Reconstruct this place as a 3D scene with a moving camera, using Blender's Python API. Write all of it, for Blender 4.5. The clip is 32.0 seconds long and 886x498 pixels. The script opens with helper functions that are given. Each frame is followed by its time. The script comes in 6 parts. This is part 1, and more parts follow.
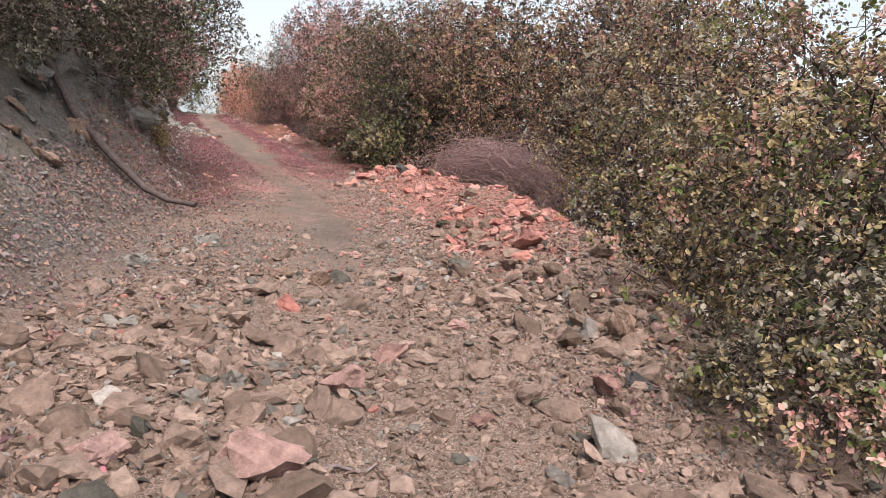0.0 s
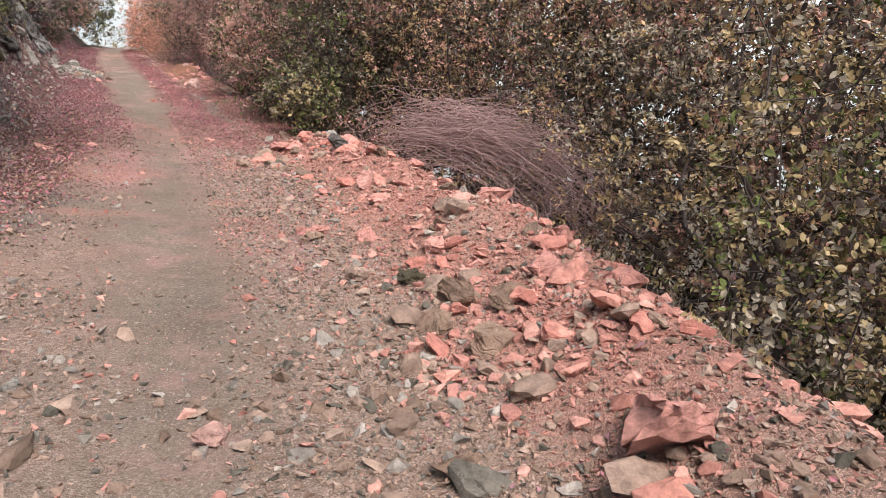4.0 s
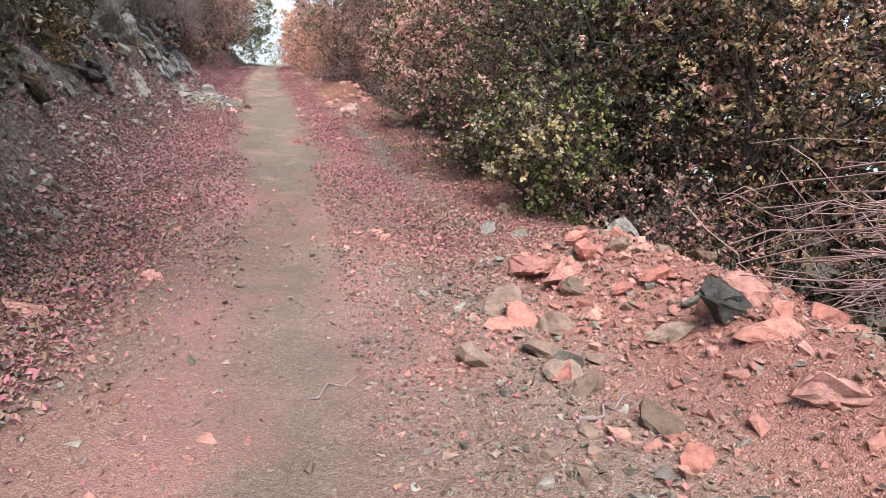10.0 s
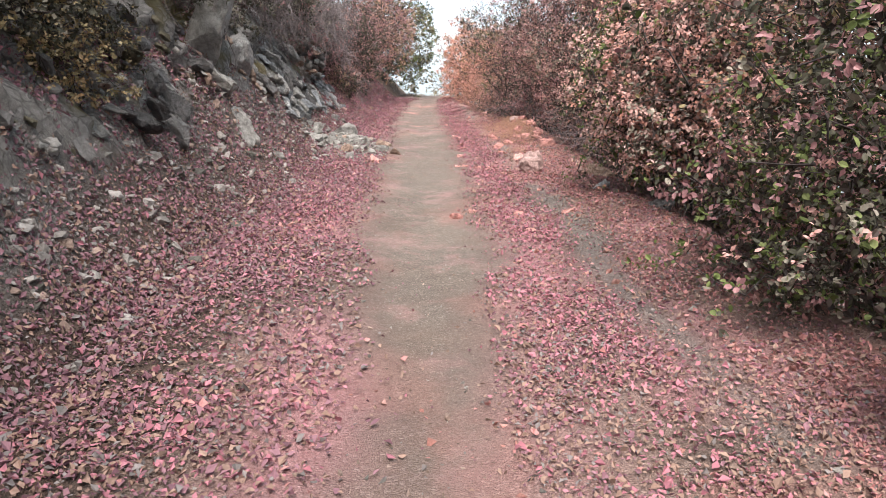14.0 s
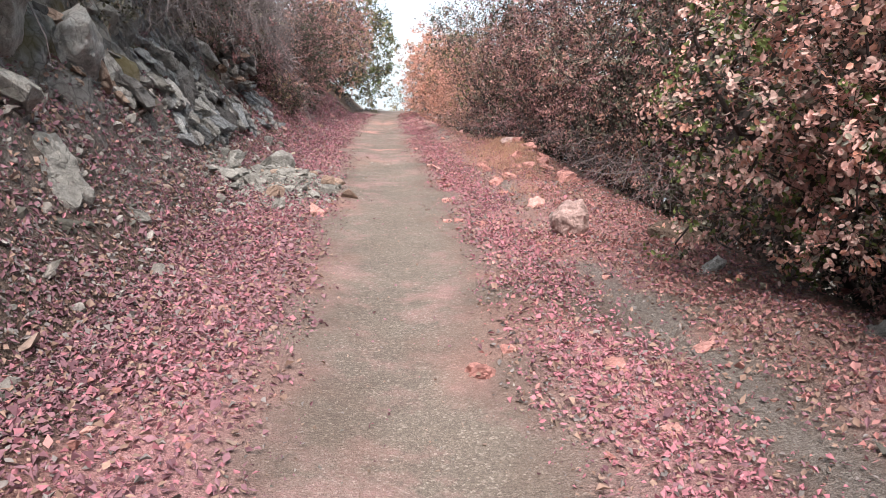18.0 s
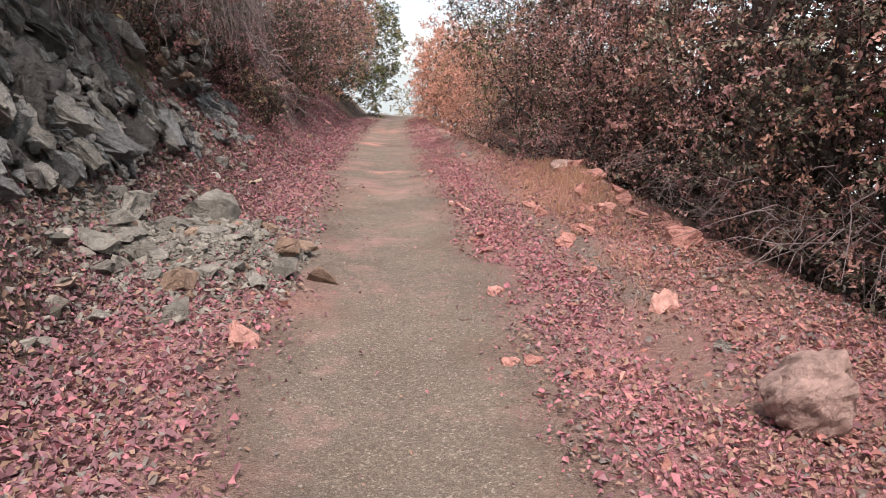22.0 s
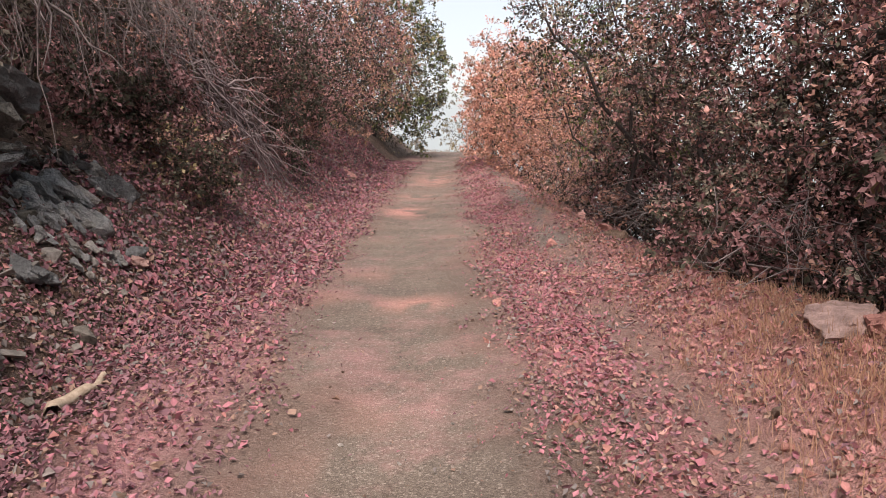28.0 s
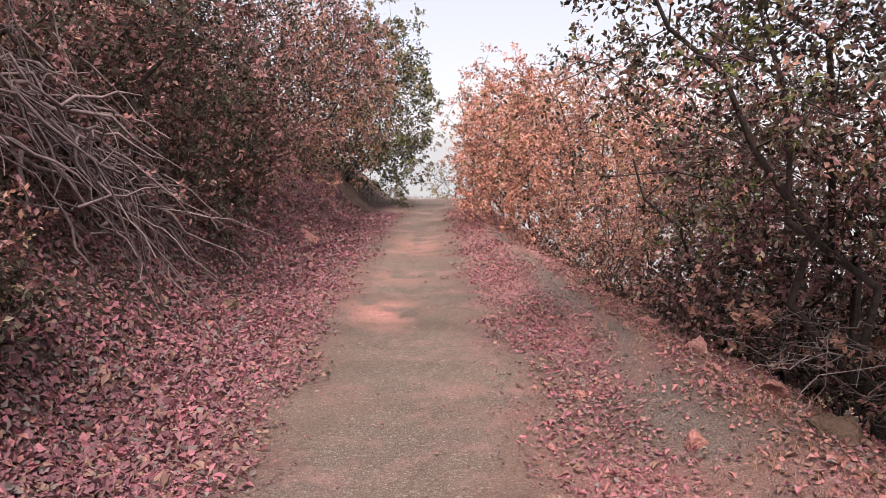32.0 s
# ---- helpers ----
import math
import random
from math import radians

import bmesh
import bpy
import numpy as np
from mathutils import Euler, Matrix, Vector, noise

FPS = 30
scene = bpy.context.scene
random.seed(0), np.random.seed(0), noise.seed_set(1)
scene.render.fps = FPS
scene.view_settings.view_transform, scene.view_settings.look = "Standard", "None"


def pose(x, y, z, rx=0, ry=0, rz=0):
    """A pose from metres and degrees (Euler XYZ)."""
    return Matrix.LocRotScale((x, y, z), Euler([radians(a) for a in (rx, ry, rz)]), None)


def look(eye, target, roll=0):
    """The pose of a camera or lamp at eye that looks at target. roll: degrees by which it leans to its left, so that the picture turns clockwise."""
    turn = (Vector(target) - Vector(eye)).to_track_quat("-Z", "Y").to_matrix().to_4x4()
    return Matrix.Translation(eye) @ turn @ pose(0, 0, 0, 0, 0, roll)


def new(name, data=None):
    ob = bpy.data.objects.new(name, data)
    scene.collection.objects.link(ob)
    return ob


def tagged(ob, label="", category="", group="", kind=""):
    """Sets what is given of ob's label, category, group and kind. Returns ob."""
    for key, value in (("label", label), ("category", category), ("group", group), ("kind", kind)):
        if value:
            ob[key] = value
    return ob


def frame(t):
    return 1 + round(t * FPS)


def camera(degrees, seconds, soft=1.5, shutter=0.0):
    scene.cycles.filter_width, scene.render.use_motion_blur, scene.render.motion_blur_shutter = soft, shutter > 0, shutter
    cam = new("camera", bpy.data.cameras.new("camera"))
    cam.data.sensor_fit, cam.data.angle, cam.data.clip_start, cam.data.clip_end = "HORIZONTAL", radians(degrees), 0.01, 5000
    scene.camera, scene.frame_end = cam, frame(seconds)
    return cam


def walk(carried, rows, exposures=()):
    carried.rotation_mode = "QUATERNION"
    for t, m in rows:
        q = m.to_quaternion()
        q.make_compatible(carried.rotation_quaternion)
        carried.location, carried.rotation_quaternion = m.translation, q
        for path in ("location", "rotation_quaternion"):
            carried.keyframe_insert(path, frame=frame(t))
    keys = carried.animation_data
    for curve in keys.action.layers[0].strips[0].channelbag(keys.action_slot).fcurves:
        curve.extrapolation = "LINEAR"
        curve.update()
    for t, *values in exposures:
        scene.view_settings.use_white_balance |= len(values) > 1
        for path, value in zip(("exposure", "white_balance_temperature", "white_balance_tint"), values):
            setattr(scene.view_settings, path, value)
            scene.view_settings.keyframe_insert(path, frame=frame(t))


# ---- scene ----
cam = camera(61.4, 32.0, soft=0.2)
METRES, EYE, TILT, LEAN, TURN = 32.6, 1.5, 0.0, 0.0, -20.0
ROWS = [
    (0.0, 0.0, 0.0, 0.0, 0.82, -11.22, -4.13),
    (0.5, -0.0018, 0.018, 0.0007, 0.43, -11.87, -3.7),
    (1.0, -0.0048, 0.0344, 0.0006, -0.3, -14.78, -3.38),
    (1.5, -0.0037, 0.052, -0.0014, -2.14, -14.96, -1.57),
    (2.0, -0.0051, 0.0693, -0.0018, -3.04, -15.26, -2.56),
    (2.5, -0.0054, 0.0858, -0.0006, -4.03, -15.32, -3.85),
    (3.0, -0.0042, 0.1031, -0.0002, -3.59, -15.53, -3.45),
    (3.5, -0.0053, 0.1182, 0.0004, -2.77, -15.51, -5.22),
    (5.5, -0.0144, 0.1798, -0.0002, -6.3, -14.57, -4.48),
    (6.0, -0.0155, 0.1951, -0.0001, -5.77, -14.82, -5.4),
    (6.5, -0.0202, 0.2106, 0.0006, -0.25, -15.72, -5.08),
    (7.0, -0.0236, 0.2273, -0.0006, 2.47, -16.77, -2.41),
    (7.5, -0.0302, 0.2414, -0.0027, 3.89, -17.21, -2.64),
    (8.0, -0.0389, 0.256, -0.0019, 4.76, -16.45, -1.99),
    (8.5, -0.0457, 0.272, -0.0037, 5.8, -16.16, 0.72),
    (9.0, -0.0502, 0.2887, -0.0047, 6.5, -16.06, -0.49),
    (9.5, -0.053, 0.3052, -0.0048, 6.74, -15.66, -1.17),
    (10.0, -0.0552, 0.3213, -0.0052, 7.47, -15.74, -2.52),
    (10.5, -0.0592, 0.3375, -0.0048, 8.1, -15.99, -3.55),
    (11.0, -0.0622, 0.3537, -0.0058, 10.37, -15.88, -2.8),
    (11.5, -0.0653, 0.3697, -0.0063, 12.99, -15.41, -3.28),
    (12.0, -0.0701, 0.386, -0.0064, 14.31, -15.44, -3.82),
    (12.5, -0.076, 0.4025, -0.0073, 18.03, -15.58, -2.78),
    (13.0, -0.0832, 0.418, -0.0083, 18.7, -15.14, -3.16),
    (13.5, -0.0902, 0.4332, -0.0091, 19.08, -14.76, -3.7),
    (14.0, -0.0971, 0.4483, -0.0084, 19.39, -14.11, -1.4),
    (14.5, -0.1049, 0.4631, -0.0088, 19.5, -13.66, -1.99),
    (16.5, -0.1273, 0.5278, -0.013, 17.13, -12.94, -0.86),
    (17.0, -0.1327, 0.5404, -0.0141, 17.31, -12.94, -1.32),
    (17.5, -0.1389, 0.5534, -0.0138, 16.83, -12.83, -1.85),
    (18.0, -0.1461, 0.5667, -0.0141, 16.09, -12.91, -1.38),
    (18.5, -0.1537, 0.5793, -0.0143, 13.18, -12.8, -1.91),
    (19.0, -0.1593, 0.591, -0.0152, 12.47, -12.22, -1.38),
    (19.5, -0.1639, 0.6051, -0.0153, 11.88, -11.87, 0.19),
    (20.0, -0.1695, 0.6198, -0.0154, 11.76, -11.81, -0.02),
    (20.5, -0.1731, 0.6343, -0.0163, 11.92, -11.79, 0.46),
    (21.0, -0.1772, 0.6488, -0.0168, 12.96, -11.81, -1.22),
    (21.5, -0.1824, 0.6626, -0.0158, 14.24, -11.91, -2.32),
    (22.0, -0.1857, 0.676, -0.0163, 16.57, -12.7, -1.75),
    (22.5, -0.1908, 0.6907, -0.0172, 16.86, -13.04, -1.42),
    (23.0, -0.1957, 0.7051, -0.0165, 16.98, -12.13, -1.76),
    (23.5, -0.2, 0.719, -0.0151, 16.94, -10.76, -1.62),
    (24.0, -0.2052, 0.7325, -0.0149, 16.86, -10.06, -2.16),
    (24.5, -0.209, 0.7448, -0.0155, 16.97, -9.35, -2.01),
    (26.5, -0.2235, 0.7972, -0.0143, 17.38, -11.06, 2.08),
    (27.0, -0.2282, 0.8099, -0.0131, 18.2, -11.26, 2.43),
    (27.5, -0.2322, 0.8233, -0.0127, 19.77, -11.04, 2.88),
    (28.0, -0.2379, 0.8372, -0.0138, 20.58, -10.66, 1.42),
    (28.5, -0.2439, 0.8511, -0.0128, 20.58, -10.23, 1.44),
    (29.0, -0.2489, 0.8657, -0.0119, 20.09, -9.39, 3.91),
    (29.5, -0.2555, 0.8794, -0.0122, 19.65, -9.32, 0.96),
    (30.0, -0.261, 0.8921, -0.0134, 19.07, -8.83, 0.8),
    (30.5, -0.2672, 0.9053, -0.0124, 18.9, -7.98, 1.79),
    (31.0, -0.2749, 0.9187, -0.012, 18.86, -7.79, 1.79),
    (31.5, -0.2807, 0.9324, -0.0122, 18.85, -7.52, 1.8),
    (32.0, -0.2862, 0.946, -0.0131, 18.8, -7.56, 0.48),
]
walk(cam, [(t, pose(0, 0, EYE, TILT, LEAN, TURN) @ pose(METRES * x, METRES * y, METRES * z, 90 + pitch, roll, yaw)) for t, x, y, z, yaw, pitch, roll in ROWS],
     exposures=[(0, .76, 7000, 24), (3, .92, 7080, 22), (6, .98, 7050, 24), (11, 1.12, 6600, 18), (14, 1.25, 6610, 18.5), (17.5, 1.25, 6620, 19), (20, 1.02, 6950, 21), (24, .82, 7150, 25), (28, .73, 7250, 26), (32, .73, 7400, 34)])

# ---------------------------------------------------------------- light
world = bpy.data.worlds.new("sky_world")
scene.world = world
world.use_nodes = True
wn, wl = world.node_tree.nodes, world.node_tree.links
sky = wn.new("ShaderNodeTexSky")
sky.sky_type = "NISHITA"
sky.sun_disc = False
sky.sun_elevation, sky.sun_rotation = radians(58), radians(181)
sky.air_density, sky.dust_density, sky.ozone_density = 0.7, 1.6, 0.2
wn["Background"].inputs["Strength"].default_value = 0.108
veil = wn.new("ShaderNodeMix")  # thin high cloud over the whole sky
veil.data_type = "RGBA"
veil.inputs[0].default_value = 0.55
veil.inputs[7].default_value = (5.6, 7.0, 7.2, 1)
wl.new(sky.outputs[0], veil.inputs[6])
wl.new(veil.outputs[2], wn["Background"].inputs["Color"])
sun = new("sun", bpy.data.lights.new("sun", "SUN"))
sun.data.energy, sun.data.angle, sun.data.color = 3.5, radians(35), (1.0, 0.94, 0.87)
sun.matrix_world = look((0, 0, 30), (0 - math.sin(radians(181)) * 30, 0 - math.cos(radians(181)) * 30, 30 - 30 * math.tan(radians(58))))

RNG = np.random.default_rng(7)


# ---------------------------------------------------------------- numeric helpers
def hash2(i, j, seed):
    h = (i.astype(np.int64) * 374761393 + j.astype(np.int64) * 668265263 + seed * 974711) & 0x7FFFFFFF
    h = ((h ^ (h >> 13)) * 1274126177) & 0x7FFFFFFF
    return ((h ^ (h >> 16)) & 0xFFFFF) / float(0xFFFFF)


def vnoise(x, y, seed=0):
    i, j = np.floor(x), np.floor(y)
    u, v = x - i, y - j
    u, v = u * u * (3 - 2 * u), v * v * (3 - 2 * v)
    a, b = hash2(i, j, seed), hash2(i + 1, j, seed)
    c, d = hash2(i, j + 1, seed), hash2(i + 1, j + 1, seed)
    return (a * (1 - u) + b * u) * (1 - v) + (c * (1 - u) + d * u) * v


def fbm(x, y, seed=0, octaves=4):
    total, amp, norm = 0, 1.0, 0
    for k in range(octaves):
        total = total + amp * (vnoise(x, y, seed + 17 * k) - 0.5)
        norm += amp
        x, y, amp = x * 2.03 + 5.1, y * 2.03 + 1.7, amp * 0.5
    return total / norm * 2


def curve(pairs):
    xs, ys = zip(*pairs)
    return lambda v: np.interp(v, xs, ys)


def smooth(a, b, v):
    t = np.clip((v - a) / (b - a), 0, 1)
    return t * t * (3 - 2 * t)


# ---------------------------------------------------------------- the lie of the land
bed_z = curve([(-300, -14), (-40, -1.2), (-5, .05), (3, .05), (6, 0), (10, -.09), (13, -.2), (16, -.32), (23, -.31), (30, -.31), (38, -.35), (43, -.45), (50, -.54), (58, -.66), (64, -.95), (80, -3), (300, -30), (2500, -400)])
bed_x = curve([(-10, -2.5), (0, .5), (4, 1.0), (8.6, 1.6), (13, 1.95), (17, 2.05), (26, 1.85), (32, 1.72), (36, 1.57), (47, 1.6), (60, 2.0), (70, 2.6)])
bed_w = curve([(-5, .4), (5, .35), (8, .4), (10.5, .34), (13, .08), (16, .02), (18, .12), (21, .5), (26, .62), (60, .6)])
toe_x = curve([(-10, -4), (0, -1.9), (4.6, -.85), (8, -.1), (10, .15), (13, .25), (20, .2), (26, .25), (30, .0), (34, .2), (40, .1), (47, .0), (60, .4), (75, .4)])
edge_x = curve([(-10, -.5), (0, 2.1), (2.5, 2.75), (4, 3.4), (5, 3.62), (8, 4.3), (10, 4.5), (14, 4.75), (18, 4.5), (31, 4.4), (33, 4.05), (35.5, 3.75), (38, 3.4), (42, 3.25), (47, 3.1), (60, 3.1), (75, 3.4)])
bank_steep = curve([(0, 0), (.2, .2), (.45, .5), (.62, .82), (.8, 1.15), (1.05, 1.5), (1.35, 2.1), (1.75, 2.85), (3, 3.9), (8, 7.5), (40, 24), (300, 60), (3000, 90)])
bank_soft = curve([(0, 0), (.4, .2), (1, .6), (2, 1.45), (3.5, 2.7), (8, 6), (40, 22), (300, 60), (3000, 90)])
bank_late = curve([(0, 0), (.2, .16), (.45, .4), (.7, .66), (1.2, 1.05), (2, 1.6), (3.5, 2.8), (8, 6), (40, 22), (300, 60), (3000, 90)])
drop = curve([(0, 0), (.3, .04), (.7, .26), (1.2, .75), (2, 1.6), (5, 3.6), (14, 8), (60, 26), (300, 60), (3000, 90)])


def land(x, y):
    x, y = np.asarray(x, float), np.asarray(y, float)
    z = bed_z(y)
    d = x - bed_x(y)
    z = z - .03 * np.exp(-(d / .3) ** 2) + .02 * smooth(.5, 1.2, np.abs(d))
    u = np.maximum(toe_x(y) - x + .1 * fbm(y * .9, x * .3, 3), 0)
    w = smooth(9, 12, y) * (1 - smooth(30.5, 33, y))
    fade = 1 - smooth(58, 90, y)
    late = smooth(30.5, 33, y)
    bank = (w * bank_steep(u) + (1 - w) * (late * bank_late(u) + (1 - late) * bank_soft(u))) * fade
    rocky = smooth(.5, .85, u) * w
    bank = bank + rocky * (.3 * fbm(y * 1.6, x * 2.5, 5) + .22 * (np.abs(fbm(y * 3.1 + x, x * 4, 9)) - .25) + .1 * fbm(y * 9, x * 9, 10))
    bank = bank + smooth(.2, 1, u) * (1 - rocky) * .1 * fbm(x * 1.7, y * 1.7, 8)
    v = np.maximum(x - edge_x(y) + .4 * fbm(y * .9, y * .2, 31), 0)
    z = z + bank - drop(v) + smooth(1, 4, v) * .3 * fbm(x * .5, y * .5, 12)
    ridge = np.exp(-((x - edge_x(y) + .45) / .55) ** 2) * smooth(3.2, 5, y) * (1 - smooth(15, 17, y))
    z = z + ridge * (.33 + .12 * fbm(x * 1.2, y * 1.2, 21)) * curve([(0, .9), (6, 1.1), (9, 1.15), (12, 1.0), (17, .9)])(y)
    lip = np.exp(-((x - edge_x(y) + .35) / .4) ** 2) * smooth(19, 21, y) * (1 - smooth(50, 56, y))
    z = z + lip * (.1 + .13 * fbm(y * .8, x * .5, 23))
    z = z + .17 * np.exp(-((x - 3.9) / .5) ** 2 - ((y - 31.6) / 1.6) ** 2)
    z = z + .2 * np.exp(-(((x - .45) / .55) ** 2 + ((y - 27.85) / .85) ** 2) ** 1.5)
    z = z + .13 * np.exp(-((x - .1) / .6) ** 2 - ((y - 42.5) / 1.6) ** 2)
    rough = smooth(.4, .9, np.abs(d)) * (1 - smooth(60, 80, y))
    z = z + (.008 + .03 * rough) * fbm(x * 2.3, y * 2.3, 40) + .012 * rough * fbm(x * 9, y * 9, 44, 3)
    rub = (1 - smooth(4, 9, y)) * smooth(-1, 0, y)
    z = z + rub * .05 * fbm(x * 3.1, y * 3.1, 47)
    return z


def lie(x, y):
    """Height and upward normal of the land."""
    e = .04
    z = land(x, y)
    nx, ny = -(land(x + e, y) - z) / e, -(land(x, y + e) - z) / e
    n = np.stack([nx, ny, np.ones_like(nx)], -1)
    return z, n / np.linalg.norm(n, axis=-1, keepdims=True)


# ---------------------------------------------------------------- mesh helpers
def mesh_of(name, verts, faces, mats=(), index=None, flat=True):
    """A mesh from arrays; all faces have one number of corners."""
    me = bpy.data.meshes.new(name)
    verts, faces = np.asarray(verts, np.float32), np.asarray(faces, np.int32)
    k = faces.shape[1]
    me.vertices.add(len(verts))
    me.vertices.foreach_set("co", verts.ravel())
    me.loops.add(faces.size)
    me.loops.foreach_set("vertex_index", faces.ravel())
    me.polygons.add(len(faces))
    me.polygons.foreach_set("loop_start", np.arange(0, faces.size, k, dtype=np.int32))
    me.polygons.foreach_set("loop_total", np.full(len(faces), k, np.int32))
    for m in mats:
        me.materials.append(m)
    if index is not None:
        me.polygons.foreach_set("material_index", np.asarray(index, np.int32))
    me.polygons.foreach_set("use_smooth", np.full(len(faces), not flat))
    me.update(calc_edges=True)
    return me


def put(name, me, parent=None, label=""):
    ob = new(name, me)
    if parent is not None:
        ob.parent = parent
    if label:
        ob["label"] = label
    return ob


def thing(name, label, category, at=(0, 0, 0), group="", kind=""):
    ob = new(name)
    ob.location = at
    ob.empty_display_size = .1
    return tagged(ob, label, category, group, kind)


def under(name, me, parent, label=""):
    """A part whose mesh is in world metres, under a thing that stands elsewhere."""
    ob = put(name, me, parent, label)
    ob.matrix_parent_inverse = Matrix.Translation(-parent.location) if parent.parent is None else Matrix.Identity(4)
    return ob


class Tubes:
    """Collects tapered round rods into one mesh."""

    def __init__(self):
        self.v, self.f, self.n = [], [], 0

    def add(self, pts, r0, r1, sides=5):
        pts = np.asarray(pts, float)
        k = len(pts)
        tan = np.gradient(pts, axis=0)
        tan /= np.linalg.norm(tan, axis=1, keepdims=True) + 1e-9
        ref = np.array([0, 0, 1.0]) if abs(tan[0][2]) < .8 else np.array([1.0, 0, 0])
        a = np.cross(tan, ref)
        a /= np.linalg.norm(a, axis=1, keepdims=True) + 1e-9
        b = np.cross(tan, a)
        ang = np.arange(sides) * 2 * np.pi / sides
        rad = np.linspace(r0, r1, k)[:, None, None]
        ring = pts[:, None, :] + rad * (np.cos(ang)[None, :, None] * a[:, None, :] + np.sin(ang)[None, :, None] * b[:, None, :])
        self.v.append(ring.reshape(-1, 3))
        i = np.arange(k - 1)[:, None] * sides + np.arange(sides)[None, :]
        j = np.arange(k - 1)[:, None] * sides + (np.arange(sides)[None, :] + 1) % sides
        self.f.append(self.n + np.stack([i, j, j + sides, i + sides], -1).reshape(-1, 4))
        self.n += k * sides

    def mesh(self, name, mat):
        return mesh_of(name, np.concatenate(self.v), np.concatenate(self.f), [mat], flat=False)


def bend(p, q, wobble, k=6, sag=0.0, rng=RNG):
    """A crooked line from p to q."""
    p, q = np.asarray(p, float), np.asarray(q, float)
    t = np.linspace(0, 1, k)[:, None]
    line = p + (q - p) * t
    off = rng.normal(0, wobble, (k, 3)) * np.sin(np.pi * t)
    line = line + off
    line[:, 2] += sag * np.sin(np.pi * t[:, 0])
    return line


def unit(v):
    return v / (np.linalg.norm(v, axis=-1, keepdims=True) + 1e-9)


def leaf_mesh(name, pos, axis, normal, length, width, fold, mats, index, full=False, ragged=None):
    """Leaves, each folded along its midrib; full ones are oval, the rest lozenges."""
    side = unit(np.cross(normal, axis))
    n = unit(np.cross(axis, side))
    L, W, Fo = length[:, None], (length * width)[:, None], (length * fold)[:, None]
    if ragged is not None:
        J = ragged.uniform(-.13, .13, (4, len(pos), 2))
        rows = [(0, .08), (.5, .5), (1, -.05), (.45, -.5)]
        v = np.stack([pos + axis * L * (a + J[i, :, :1]) + side * W * (b + J[i, :, 1:]) + n * Fo * (abs(b) * 2 + 2 * J[i, :, :1]) for i, (a, b) in enumerate(rows)], 1)
        k, tri = 4, [(0, 1, 2), (0, 2, 3)]
    elif full:
        rows = [(0, 0), (.3, .42), (.7, .4), (1, 0), (.7, -.4), (.3, -.42)]
        v = np.stack([pos + axis * L * a + side * W * b * 1.25 + n * Fo * abs(b) * 2 - n * L * .1 * a * a for a, b in rows], 1)
        k, tri = 6, [(0, 1, 3), (1, 2, 3), (0, 3, 5), (3, 4, 5)]
    else:
        rows = [(0, 0), (.5, .5), (1, 0), (.5, -.5)]
        v = np.stack([pos + axis * L * a + side * W * b + n * Fo * abs(b) * 2 for a, b in rows], 1)
        k, tri = 4, [(0, 1, 2), (0, 2, 3)]
    base = np.arange(len(pos))[:, None, None] * k
    f = (base + np.array(tri)[None]).reshape(-1, 3)
    return mesh_of(name, v.reshape(-1, 3), f, mats, np.repeat(index, len(tri)))


# ---------------------------------------------------------------- materials
def material(name, build):
    m = bpy.data.materials.new(name)
    m.use_nodes = True
    nt = m.node_tree
    build(nt, nt.nodes["Principled BSDF"])
    return m


def ramp(nt, fac, stops):
    r = nt.nodes.new("ShaderNodeValToRGB")
    el = r.color_ramp.elements
    while len(el) < len(stops):
        el.new(.5)
    for e, (p, c) in zip(el, stops):
        e.position, e.color = p, (*c, 1)
    nt.links.new(fac, r.inputs[0])
    return r.outputs[0]


def noise_tex(nt, scale, detail=4, rough=.6, dist=0.0, vec=None):
    n = nt.nodes.new("ShaderNodeTexNoise")
    n.inputs["Scale"].default_value, n.inputs["Detail"].default_value = scale, detail
    n.inputs["Roughness"].default_value, n.inputs["Distortion"].default_value = rough, dist
    if vec is None:
        vec = nt.nodes.new("ShaderNodeNewGeometry").outputs["Position"]
    nt.links.new(vec, n.inputs["Vector"])
    return n.outputs[0]


def mix(nt, fac, a, b, blend="MIX"):
    m = nt.nodes.new("ShaderNodeMix")
    m.data_type, m.blend_type = "RGBA", blend
    for sock, val in ((m.inputs[0], fac), (m.inputs[6], a), (m.inputs[7], b)):
        if isinstance(val, (int, float)):
            sock.default_value = val
        elif isinstance(val, tuple):
            sock.default_value = (*val, 1)
        else:
            nt.links.new(val, sock)
    return m.outputs[2]


def relief(nt, bsdf, height, strength, dist=.02):
    b = nt.nodes.new("ShaderNodeBump")
    b.inputs["Strength"].default_value, b.inputs["Distance"].default_value = strength, dist
    nt.links.new(height, b.inputs["Height"])
    nt.links.new(b.outputs[0], bsdf.inputs["Normal"])


def attr(nt, name):
    a = nt.nodes.new("ShaderNodeAttribute")
    a.attribute_name = name
    return a.outputs["Fac"]


def island(nt):
    return nt.nodes.new("ShaderNodeNewGeometry").outputs["Random Per Island"]


